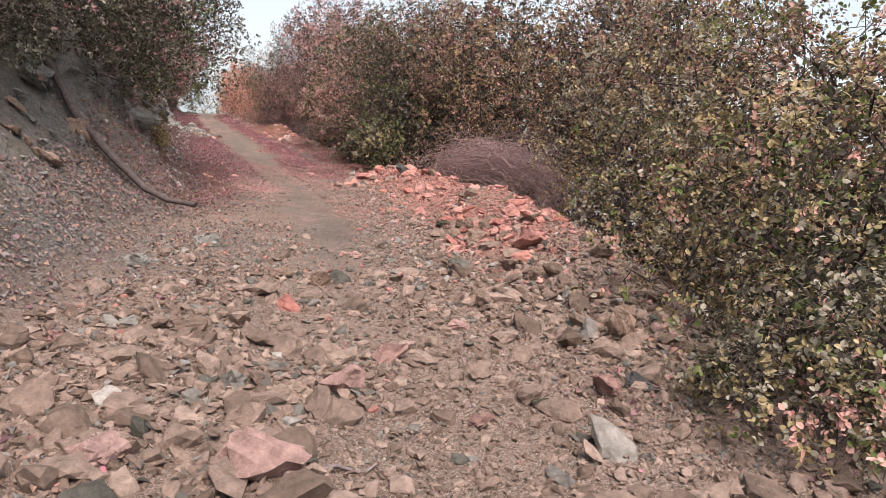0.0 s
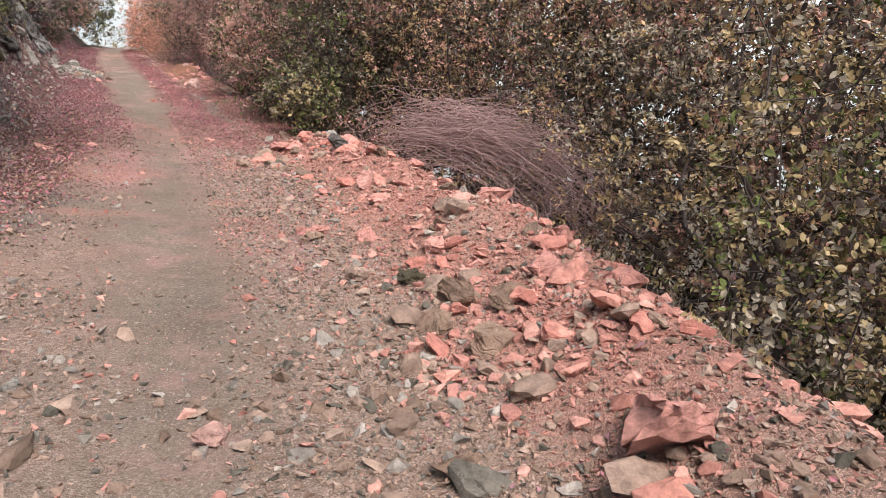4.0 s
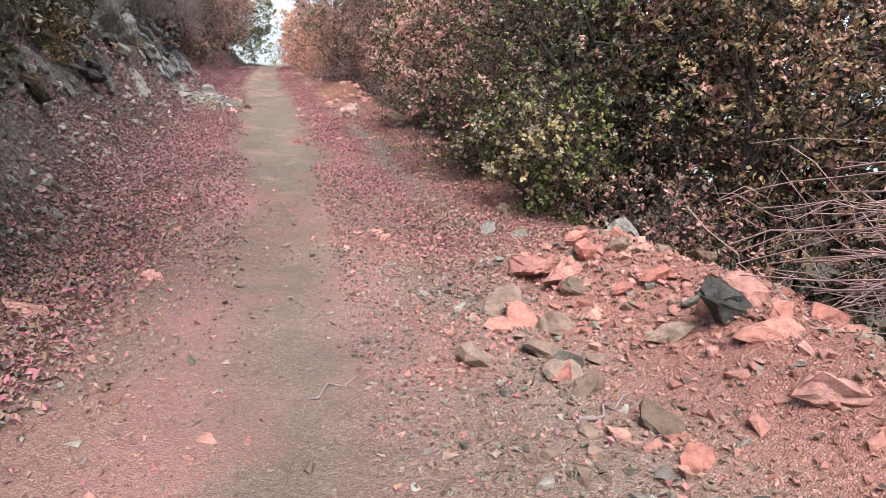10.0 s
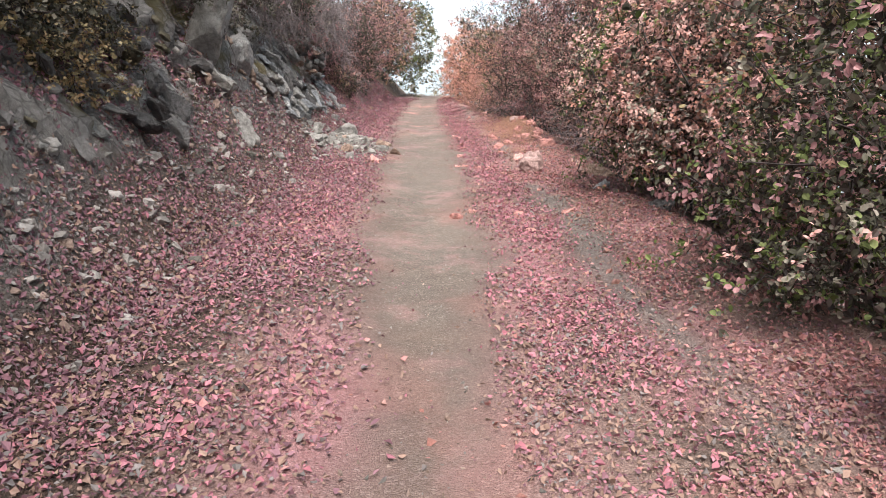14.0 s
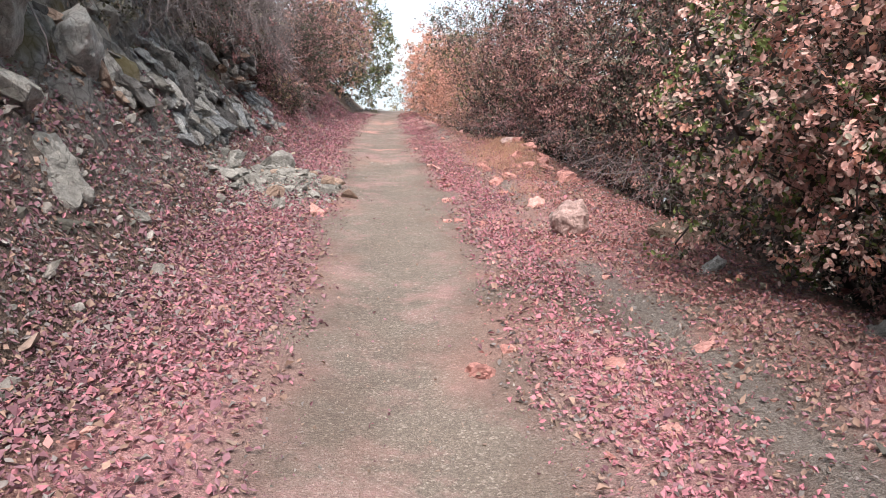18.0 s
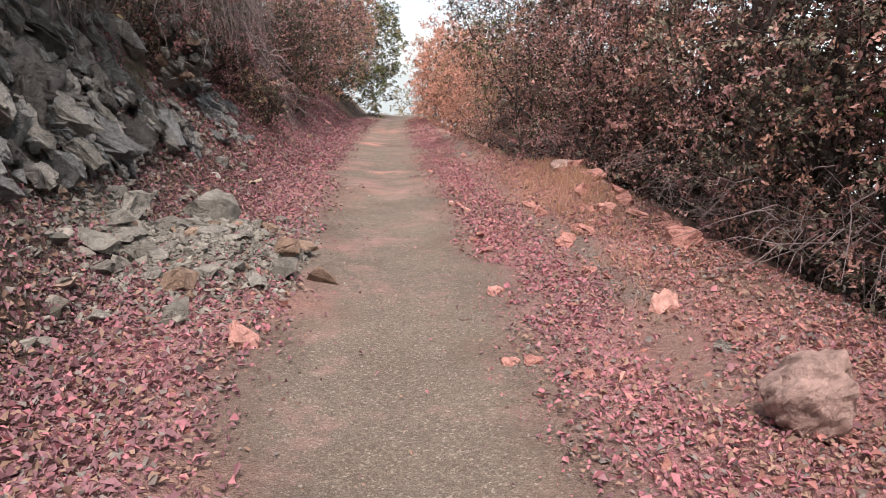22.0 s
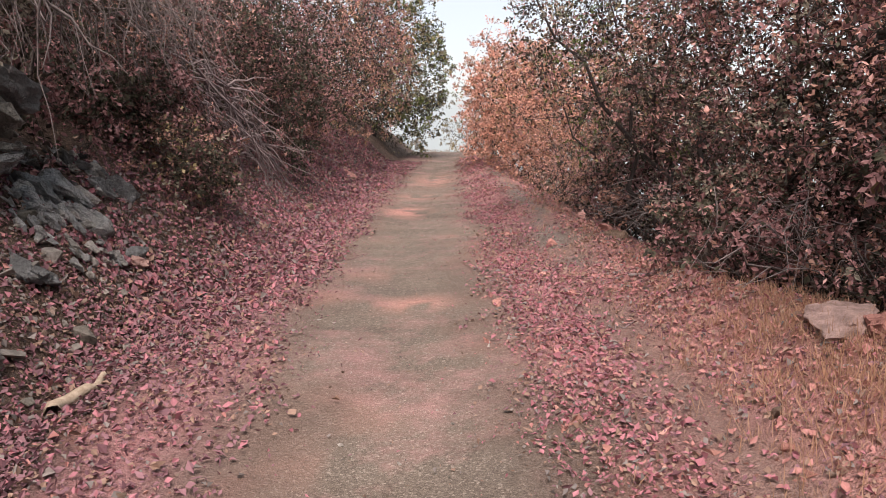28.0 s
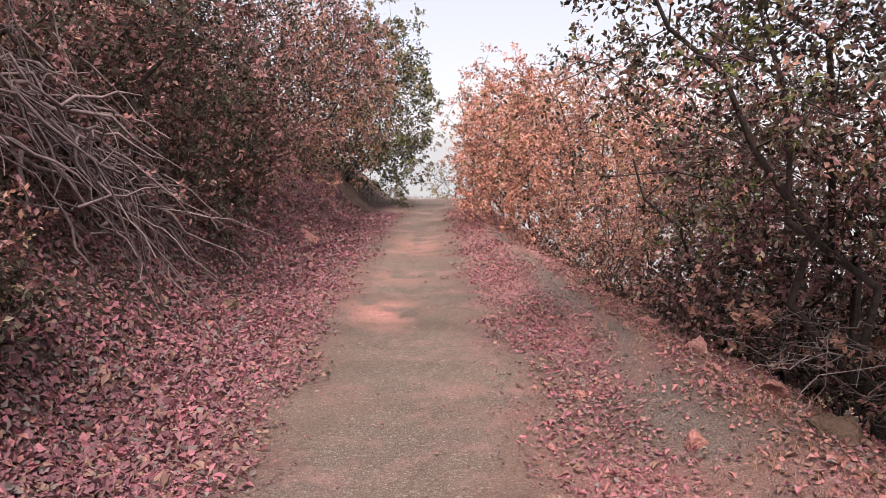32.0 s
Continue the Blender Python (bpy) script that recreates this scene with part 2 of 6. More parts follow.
def leaf_material(name, dark, mid, light, gloss=.55, through_light=.16):
    dark = tuple(.75 * a + .25 * m for a, m in zip(dark, mid))
    light = tuple(.6 * a + .4 * m for a, m in zip(light, mid))

    def build(nt, b):
        c = ramp(nt, island(nt), [(0, dark), (.5, mid), (1, light)])
        c = mix(nt, .35, c, ramp(nt, noise_tex(nt, 60, 3), [(.3, (.35, .33, .3)), (.7, (1, 1, 1))]), "MULTIPLY")
        nt.links.new(c, b.inputs["Base Color"])
        b.inputs["Roughness"].default_value = gloss
        b.inputs["Specular IOR Level"].default_value = .14
        t = nt.nodes.new("ShaderNodeBsdfTranslucent")
        nt.links.new(c, t.inputs["Color"])
        s = nt.nodes.new("ShaderNodeMixShader")
        s.inputs[0].default_value = through_light
        nt.links.new(b.outputs[0], s.inputs[1])
        nt.links.new(t.outputs[0], s.inputs[2])
        nt.links.new(s.outputs[0], nt.nodes["Material Output"].inputs["Surface"])
    return material(name, build)


def stone_material(name, low, mid, high, per_object=False, bump=.5):
    def build(nt, b):
        rnd = nt.nodes.new("ShaderNodeObjectInfo").outputs["Random"] if per_object else island(nt)
        c = ramp(nt, rnd, [(0, low), (.5, mid), (1, high)])
        c = mix(nt, .6, c, ramp(nt, noise_tex(nt, 14, 6, .7), [(.36, (.4, .4, .38)), (.64, (1.3, 1.27, 1.25))]), "MULTIPLY")
        c = mix(nt, .35, c, ramp(nt, noise_tex(nt, 90, 3), [(.3, (.6, .6, .6)), (.7, (1.2, 1.2, 1.2))]), "MULTIPLY")
        rise = noise_tex(nt, 26, 8, .8, .4)
        if bump > .65:
            wob = nt.nodes.new("ShaderNodeTexNoise")
            wob.inputs["Scale"].default_value = 4
            nt.links.new(nt.nodes.new("ShaderNodeNewGeometry").outputs["Position"], wob.inputs["Vector"])
            crack = nt.nodes.new("ShaderNodeTexVoronoi")
            crack.feature = "DISTANCE_TO_EDGE"
            crack.inputs["Scale"].default_value = 9
            add = nt.nodes.new("ShaderNodeVectorMath")
            add.operation = "MULTIPLY_ADD"
            add.inputs[1].default_value = (.45, .45, .45)
            nt.links.new(wob.outputs["Color"], add.inputs[0])
            nt.links.new(nt.nodes.new("ShaderNodeNewGeometry").outputs["Position"], add.inputs[2])
            nt.links.new(add.outputs[0], crack.inputs["Vector"])
            line = ramp(nt, crack.outputs["Distance"], [(0, (.3, .3, .3)), (.05, (1, 1, 1))])
            c = mix(nt, .2, c, line, "MULTIPLY")
            rise = mix(nt, .5, rise, line, "MULTIPLY")
        nt.links.new(c, b.inputs["Base Color"])
        b.inputs["Roughness"].default_value = .9
        b.inputs["Specular IOR Level"].default_value = .2
        relief(nt, b, rise, min(1, bump * 1.3), .07)
    return material(name, build)


def wood_material(name, dark, light, scale=25):
    def build(nt, b):
        c = ramp(nt, noise_tex(nt, scale, 6, .7, .8), [(.3, dark), (.7, light)])
        nt.links.new(c, b.inputs["Base Color"])
        b.inputs["Roughness"].default_value = .88
        b.inputs["Specular IOR Level"].default_value = .2
        relief(nt, b, noise_tex(nt, scale * 2, 5, .7), .6, .01)
    return material(name, build)


def pebbles(nt, scale, stops, joint=.35):
    """Small broken chips, each with a tone of its own and dark joints; also their height."""
    pos = nt.nodes.new("ShaderNodeNewGeometry").outputs["Position"]
    warp = nt.nodes.new("ShaderNodeTexNoise")
    warp.inputs["Scale"].default_value = scale * .6
    nt.links.new(pos, warp.inputs["Vector"])
    add = nt.nodes.new("ShaderNodeVectorMath")
    add.operation = "MULTIPLY_ADD"
    add.inputs[1].default_value = (1.5 / scale,) * 3
    nt.links.new(warp.outputs["Color"], add.inputs[0])
    nt.links.new(pos, add.inputs[2])
    def cells(size, feature="F1"):
        node = nt.nodes.new("ShaderNodeTexVoronoi")
        node.feature = feature
        node.inputs["Scale"].default_value = size
        nt.links.new(add.outputs[0], node.inputs["Vector"])
        return node

    def tone(size):
        split = nt.nodes.new("ShaderNodeSeparateColor")
        nt.links.new(cells(size).outputs["Color"], split.inputs[0])
        return ramp(nt, split.outputs[0], stops)
    c = mix(nt, .5, tone(scale), tone(scale * 2.7))
    rim = cells(scale, "DISTANCE_TO_EDGE").outputs["Distance"]
    c = mix(nt, 1.0, c, ramp(nt, rim, [(0, (joint,) * 3), (.1, (1.06, 1.06, 1.06))]), "MULTIPLY")
    return c, ramp(nt, rim, [(0, (1, 1, 1)), (.22, (0, 0, 0))])


def ground_build(nt, b):
    bed, rub, rock, red = attr(nt, "bed"), attr(nt, "rubble"), attr(nt, "rock"), attr(nt, "red")
    soil = mix(nt, .7, ramp(nt, noise_tex(nt, 55, 5, .8), [(.35, (.05, .04, .034)), (.5, (.13, .1, .083)), (.65, (.28, .22, .185))]), ramp(nt, noise_tex(nt, 3.5, 5, .7), [(.3, (.55, .5, .5)), (.7, (1.25, 1.15, 1.1))]), "MULTIPLY")
    gravel, _ = pebbles(nt, 95, [(0, (0.101, 0.088, 0.0739)), (.45, (0.172, 0.15, 0.13)), (.85, (0.216, 0.192, 0.167)), (1, (0.42, 0.385, 0.34))], .7)
    rubble, r_high = pebbles(nt, 75, [(0, (0.205, 0.154, 0.123)), (.4, (0.368, 0.277, 0.226)), (.8, (0.512, 0.394, 0.333)), (1, (0.697, 0.573, 0.503))], .55)
    cliff = ramp(nt, noise_tex(nt, 9, 9, .85, .5), [(.36, (.09, .088, .083)), (.5, (.27, .265, .25)), (.64, (.52, .51, .49))])
    slabs, _ = pebbles(nt, 8, [(0, (.11, .108, .1)), (.4, (.21, .205, .19)), (.8, (.33, .325, .305)), (1, (.46, .45, .43))], .22)
    cliff = mix(nt, .6, cliff, slabs)
    coral, _ = pebbles(nt, 80, [(0, (.28, .14, .115)), (.4, (.5, .25, .21)), (.8, (.68, .36, .305)), (1, (.8, .5, .43))], .6)
    pink, _ = pebbles(nt, 105, [(0, (.34, .155, .165)), (.4, (.6, .29, .3)), (.8, (.76, .42, .425)), (1, (.86, .56, .56))], .6)
    scree, _ = pebbles(nt, 55, [(0, (0.126, 0.122, 0.111)), (.4, (0.222, 0.215, 0.196)), (.8, (0.311, 0.3, 0.277)), (1, (0.429, 0.414, 0.392))], .4)
    c = mix(nt, rub, soil, rubble)
    c = mix(nt, attr(nt, 'scree'), c, scree)
    c = mix(nt, red, c, coral)
    c = mix(nt, attr(nt, 'pink'), c, pink)
    worn = mix(nt, .8, gravel, ramp(nt, noise_tex(nt, .8, 6, .7), [(.32, (.8, .74, .7)), (.5, (1, .98, .96)), (.68, (1.14, 1.08, 1.04))]), "MULTIPLY")
    worn = mix(nt, .5, worn, ramp(nt, noise_tex(nt, 160, 3, .7), [(.3, (.7, .69, .67)), (.7, (1.25, 1.25, 1.25))]), "MULTIPLY")
    worn = mix(nt, ramp(nt, noise_tex(nt, 1.5, 6, .7), [(.5, (0, 0, 0)), (.72, (.4, .4, .4))]), worn, pink)
    c = mix(nt, bed, c, mix(nt, attr(nt, "flush"), worn, coral))
    moss = nt.nodes.new("ShaderNodeMath")
    moss.operation = "MULTIPLY"
    nt.links.new(ramp(nt, noise_tex(nt, 1.3, 3), [(.5, (0, 0, 0)), (.62, (.8, .8, .8))]), moss.inputs[0])
    nt.links.new(rock, moss.inputs[1])
    c = mix(nt, rock, c, cliff)
    c = mix(nt, moss.outputs[0], c, (.13, .105, .035))
    c = mix(nt, attr(nt, 'far'), c, ramp(nt, noise_tex(nt, .05, 6), [(.3, (.035, .031, .026)), (.7, (.085, .072, .055))]))
    c = mix(nt, .5, c, ramp(nt, noise_tex(nt, .9, 4), [(.3, (.65, .65, .67)), (.7, (1.15, 1.13, 1.1))]), "MULTIPLY")
    nt.links.new(c, b.inputs["Base Color"])
    b.inputs["Roughness"].default_value = .95
    b.inputs["Specular IOR Level"].default_value = .15
    high = nt.nodes.new("ShaderNodeMath")
    high.operation = "MULTIPLY_ADD"
    high.inputs[1].default_value = -.35
    calm = nt.nodes.new("ShaderNodeMath")
    calm.operation = "MULTIPLY_ADD"
    calm.inputs[1].default_value, calm.inputs[2].default_value = -.75, 1
    nt.links.new(bed, calm.inputs[0])
    lumps = nt.nodes.new("ShaderNodeMath")
    lumps.operation = "MULTIPLY"
    nt.links.new(r_high, lumps.inputs[0])
    nt.links.new(calm.outputs[0], lumps.inputs[1])
    nt.links.new(lumps.outputs[0], high.inputs[0])
    grain = nt.nodes.new("ShaderNodeMath")
    grain.operation = "MULTIPLY"
    nt.links.new(noise_tex(nt, 34, 8, .8), grain.inputs[0])
    nt.links.new(calm.outputs[0], grain.inputs[1])
    nt.links.new(grain.outputs[0], high.inputs[2])
    relief(nt, b, high.outputs[0], .9, .04)


M_GROUND = material("trail_ground", ground_build)
LITTER = [leaf_material("litter_pink", (0.304, 0.126, 0.154), (0.435, 0.187, 0.222), (0.548, 0.254, 0.295), .7, .1),
          leaf_material("litter_mauve", (0.147, 0.078, 0.095), (0.254, 0.137, 0.16), (0.351, 0.2, 0.229), .7, .1),
          leaf_material("litter_brown", (0.187, 0.125, 0.1), (0.309, 0.21, 0.166), (0.402, 0.283, 0.225), .7, .1),
          leaf_material("litter_grey", (0.15, 0.138, 0.132), (0.225, 0.205, 0.197), (0.3, 0.27, 0.258), .7, .1),
          leaf_material("litter_coral", (0.347, 0.159, 0.144), (0.47, 0.23, 0.215), (0.557, 0.294, 0.278), .7, .1)]
LEAF = {
    "dark": leaf_material("leaf_dark_green", (.03, .031, .022), (.072, .072, .05), (.17, .165, .12)),
    # deep: near-black brown, inner crown shade put into the leaf colour
    "deep": leaf_material("leaf_inner_shade", (.035, .028, .025), (.075, .058, .05), (.13, .1, .088)),
    "olive": leaf_material("leaf_olive", (0.168, 0.134, 0.067), (0.336, 0.274, 0.146), (0.538, 0.448, 0.269)),
    "green": leaf_material("leaf_green", (0.061, 0.088, 0.026), (0.135, 0.175, 0.058), (0.27, 0.312, 0.13)),
    "grey": leaf_material("leaf_grey_green", (0.138, 0.127, 0.098), (0.287, 0.265, 0.207), (0.494, 0.46, 0.38)),
    "rust": leaf_material("leaf_rust", (0.22, 0.117, 0.086), (0.43, 0.242, 0.188), (0.62, 0.385, 0.31)),
    "coral": leaf_material("leaf_coral", (.54, .25, .18), (.74, .385, .29), (.86, .52, .41)),
    "mauve": leaf_material("leaf_mauve", (0.165, 0.08, 0.084), (0.34, 0.18, 0.182), (0.54, 0.325, 0.32)),
    "pink": leaf_material("leaf_pink", (0.466, 0.248, 0.209), (0.678, 0.389, 0.341), (0.827, 0.529, 0.473)),
    "blush": leaf_material("leaf_blush", (.48, .31, .265), (.64, .44, .38), (.76, .55, .48)),
    "gold": leaf_material("leaf_gold", (.24, .16, .075), (.4, .28, .145), (.56, .42, .25)),
}
STONE = [stone_material("stone_tan", (0.193, 0.143, 0.113), (0.319, 0.239, 0.197), (0.445, 0.344, 0.29)),
         stone_material("stone_coral", (0.391, 0.187, 0.157), (0.527, 0.272, 0.234), (0.646, 0.383, 0.332)),
         stone_material("stone_grey_green", (.1, .1, .085), (.19, .185, .165), (.32, .31, .29)),
         stone_material("stone_pale", (.26, .245, .225), (.36, .345, .315), (.48, .46, .43))]
ROCK = {
    "grey": stone_material("rock_grey", (0.27, 0.272, 0.255), (0.42, 0.424, 0.4), (0.58, 0.58, 0.555), True, .8),
    "blue": stone_material("rock_blue_grey", (0.24, 0.262, 0.272), (0.38, 0.408, 0.418), (0.55, 0.575, 0.57), True, .8),
    "pale": stone_material("rock_pale", (0.25, 0.25, 0.23), (0.35, 0.35, 0.325), (0.46, 0.46, 0.425), True, .7),
    "tan": stone_material("rock_tan", (.28, .2, .155), (.42, .31, .245), (.54, .41, .33), True, .7),
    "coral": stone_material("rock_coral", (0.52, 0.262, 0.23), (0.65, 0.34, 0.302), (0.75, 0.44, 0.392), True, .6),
    "lichen": stone_material("rock_lichen", (.44, .31, .285), (.52, .375, .345), (.59, .44, .41), True, .6),
    "rose": stone_material("rock_rose", (.38, .235, .205), (.49, .31, .275), (.58, .4, .365), True, .6),
    "moss": stone_material("rock_mossy", (.12, .11, .075), (.18, .165, .115), (.25, .23, .17), True, .8),
    "dark": stone_material("rock_dark", (0.1, 0.1, 0.1), (0.18, 0.18, 0.176), (0.3, 0.3, 0.29), True, .8),
}
M_BARK = wood_material("bark", (.03, .026, .025), (.1, .085, .08))
M_TWIG = wood_material("twig", (.09, .07, .065), (.2, .16, .15))
M_DEAD = wood_material("dead_branch", (.08, .07, .07), (.25, .215, .21))
M_PINKWOOD = wood_material("dead_brush", (.19, .125, .125), (.42, .3, .29))
M_STICK = wood_material("weathered_stick", (.28, .22, .16), (.5, .42, .33))
M_GRASS = leaf_material("dry_grass", (0.412, 0.235, 0.149), (0.539, 0.336, 0.23), (0.666, 0.47, 0.351), .8, .3)
M_GRASS2 = leaf_material("dead_grass", (.24, .2, .15), (.36, .3, .23), (.46, .4, .32), .8, .3)

# ---------------------------------------------------------------- the ground, one sheet
xs = np.concatenate([-np.geomspace(2500, 3.2, 34), np.arange(-3.2, -1.9, .08), np.arange(-1.9, .1, .036), np.arange(.1, 5.2, .06), np.arange(5.2, 6.5, .15), np.geomspace(6.6, 2500, 34)])
ys = np.concatenate([-np.geomspace(2500, 1.2, 26), np.arange(-1.0, 34, .09), np.arange(34, 62, .12), np.geomspace(62.3, 2500, 40)])
gx, gy = np.meshgrid(xs, ys)
gz = land(gx, gy)
u = toe_x(gy) - gx
steep = smooth(9, 12, gy) * (1 - smooth(30.5, 33, gy))
shift = smooth(.5, .9, u) * (1 - smooth(2, 3, u)) * steep
gx2 = gx + shift * (.2 * fbm(gy * 1.9, gz * 1.9, 61) + .22 * (np.floor(5 * vnoise(gy * 2.6 + gz, gz * 2.2 - gy * .8, 66)) / 5 - .4) + .1 * fbm(gy * 8, gz * 8, 68) + .05 * fbm(gy * 21, gz * 21, 69))
nx_, ny_ = len(xs), len(ys)
ii = (np.arange(ny_ - 1)[:, None] * nx_ + np.arange(nx_ - 1)[None, :]).ravel()
me = mesh_of("ground", np.stack([gx2, gy, gz], -1).reshape(-1, 3), np.stack([ii, ii + 1, ii + nx_ + 1, ii + nx_], -1), [M_GROUND], flat=False)


def field(me, name, values):
    me.attributes.new(name, "FLOAT", "POINT").data.foreach_set("value", np.clip(values, 0, 1).astype(np.float32).ravel())


def bed_amount(x, y):
    d = np.abs(x - bed_x(y) + .25 * fbm(y * .8, x * .4, 71))
    return (1 - smooth(-.4, .5, d - bed_w(y) + .3 * fbm(x * 4, y * 4, 73) + .22 * fbm(x * 1.3, y * 1.3, 74))) * (.12 + .88 * smooth(4, 8, y))


def rut(x, y):
    """A bare strip of gravel between the leafy bands of the verge."""
    s = x - bed_x(y) + .18 * fbm(x * .3, y * .7, 121)
    return np.exp(-((s - 1.42) / .2) ** 2) * smooth(15, 19, y) * (1 - smooth(44, 52, y)) * smooth(.1, .4, vnoise(x * 1.5, y * .8, 123))


def rubble_amount(x, y):
    early = 1 - smooth(8, 15, y + 1.5 * fbm(x, y, 76))
    right = smooth(.3, 1.1, x - bed_x(y)) * (1 - smooth(15, 18, y))
    edge = .6 * smooth(.9, 1.6, x - bed_x(y)) * smooth(.35, .65, vnoise(x * .9, y * .7, 77))
    fringe = .85 * (1 - smooth(.9, 1.4, np.abs(x - bed_x(y)))) * (1 - .4 * smooth(15, 20, y)) + .5 * np.exp(-((x - bed_x(y) - 1.9) / .35) ** 2) * smooth(14, 18, y)
    edge = np.maximum(np.maximum(edge, fringe), .8 * rut(x, y))
    return np.clip(np.maximum(np.maximum(early * smooth(-.8, .1, x - toe_x(y)), right), edge), 0, 1) * (1 - smooth(.1, .4, x - edge_x(y)))


def red_amount(x, y):
    d = x - bed_x(y)
    berm = smooth(1.15, 1.9, d + .3 * fbm(x * 1.4, y * 1.4, 80)) * smooth(4.5, 7, y) * (1 - smooth(15, 17, y)) * smooth(.25, .6, vnoise(x * 1.1, y * 1.1, 81) + .2)
    patch = smooth(.62, .72, vnoise(x * 2.2, y * 2.2, 85)) * .4 * smooth(8, 12, y) * (1 - smooth(-.3, .3, toe_x(y) - x))
    mound = np.exp(-((x - 3.7) / .7) ** 2 - ((y - 32) / 2.2) ** 2) * .9
    strip = .3 * (1 - .9 * rut(x, y)) * smooth(1.6, 2.0, d) * smooth(15, 19, y) * smooth(.3, .6, vnoise(x * 1.6, y * 1.2, 82))
    return np.clip(np.maximum(np.maximum(berm, strip), np.maximum(patch, mound)), 0, 1) * (1 - smooth(46, 60, y)) * (1 - smooth(.1, .4, x - edge_x(y)))


def pink_amount(x, y):
    """The rosy bands of crushed leaves beside the worn bed."""
    d = np.abs(x - bed_x(y))
    band = np.exp(-((d - bed_w(y) - .42) / .3) ** 2) * smooth(.22, .6, vnoise(x * 1.1, y * .55, 83))
    wide = (1 - smooth(.9, 1.5, d + .4 * fbm(x * .8, y * .8, 82))) * smooth(.3, .7, vnoise(x * 1.4, y * .8, 84)) * (1 - smooth(15, 19, y))
    band = np.maximum(band * (.55 + .45 * smooth(13, 17, y)), .18 * wide)
    s = x - bed_x(y)
    verge = smooth(.8, 1.3, s) * (1 - smooth(2.1, 2.9, s)) * smooth(.3, .65, vnoise(x * 1.2, y * .7, 86)) * smooth(14, 17, y)
    band = np.maximum(band, .75 * verge) * (1 - .9 * rut(x, y))
    return band * .85 * smooth(7, 11, y) * (1 - smooth(48, 58, y)) * (1 - smooth(.4, .9, toe_x(y) - x))


field(me, "bed", bed_amount(gx, gy))
field(me, "rubble", rubble_amount(gx, gy))
heap = np.exp(-(((gx - .42) / .6) ** 2 + ((gy - 27.95) / .85) ** 2) ** 2)
field(me, "rock", smooth(.5, .9, u + .35 * fbm(gx * 2, gy * 2, 79)) * np.maximum(steep, .35 * (1 - smooth(9, 12, gy))))
field(me, "red", red_amount(gx, gy))
grey_patch = np.maximum(.85 * np.exp(-((gx - .1) / .8) ** 2 - ((gy - 7.6) / 1.5) ** 2), .8 * np.exp(-((gx - .75) / .5) ** 2 - ((gy - 11.0) / 1.1) ** 2)) * smooth(.2, .55, vnoise(gx * 2, gy * 2, 88))
field(me, "scree", heap + grey_patch + .7 * rut(gx, gy) + smooth(.05, .5, u) * (.25 + .75 * smooth(.3, .65, vnoise(gx * 1.5, gy * .8, 87))) * (1 - smooth(27, 30, gy)) * .9)
field(me, "pink", pink_amount(gx, gy) * (1 - grey_patch))
flush = np.zeros_like(gx)
for px, py, rx_, ry_, a in [(1.35, 38.9, .32, .55, 1.0), (1.2, 27.0, .3, .35, .5), (1.75, 33.6, .3, .22, .7), (.95, 33.8, .28, .25, .6), (1.3, 34.6, .35, .3, .35), (1.7, 44.5, .6, 1.6, .5), (2.2, 36.4, .25, .4, .4), (1.5, 31.4, .3, .5, .3), (2.3, 22.3, .2, .3, .4), (1.45, 41.0, .5, .5, .5)]:
    flush = np.maximum(flush, a * np.exp(-((gx - px) / rx_) ** 2 - ((gy - py) / ry_) ** 2) * smooth(.25, .55, vnoise(gx * 5, gy * 4, 89)))
field(me, "flush", flush)
field(me, "far", np.maximum(smooth(25, 70, np.hypot(gx - 2, gy - 25) - 20), np.maximum(smooth(1.2, 4, gx - edge_x(gy)), smooth(3.5, 6, u))))
tagged(new("ground", me), "gravel hill track with worn bed, leaf strewn verges and rocky bank", "ground", kind="structure")


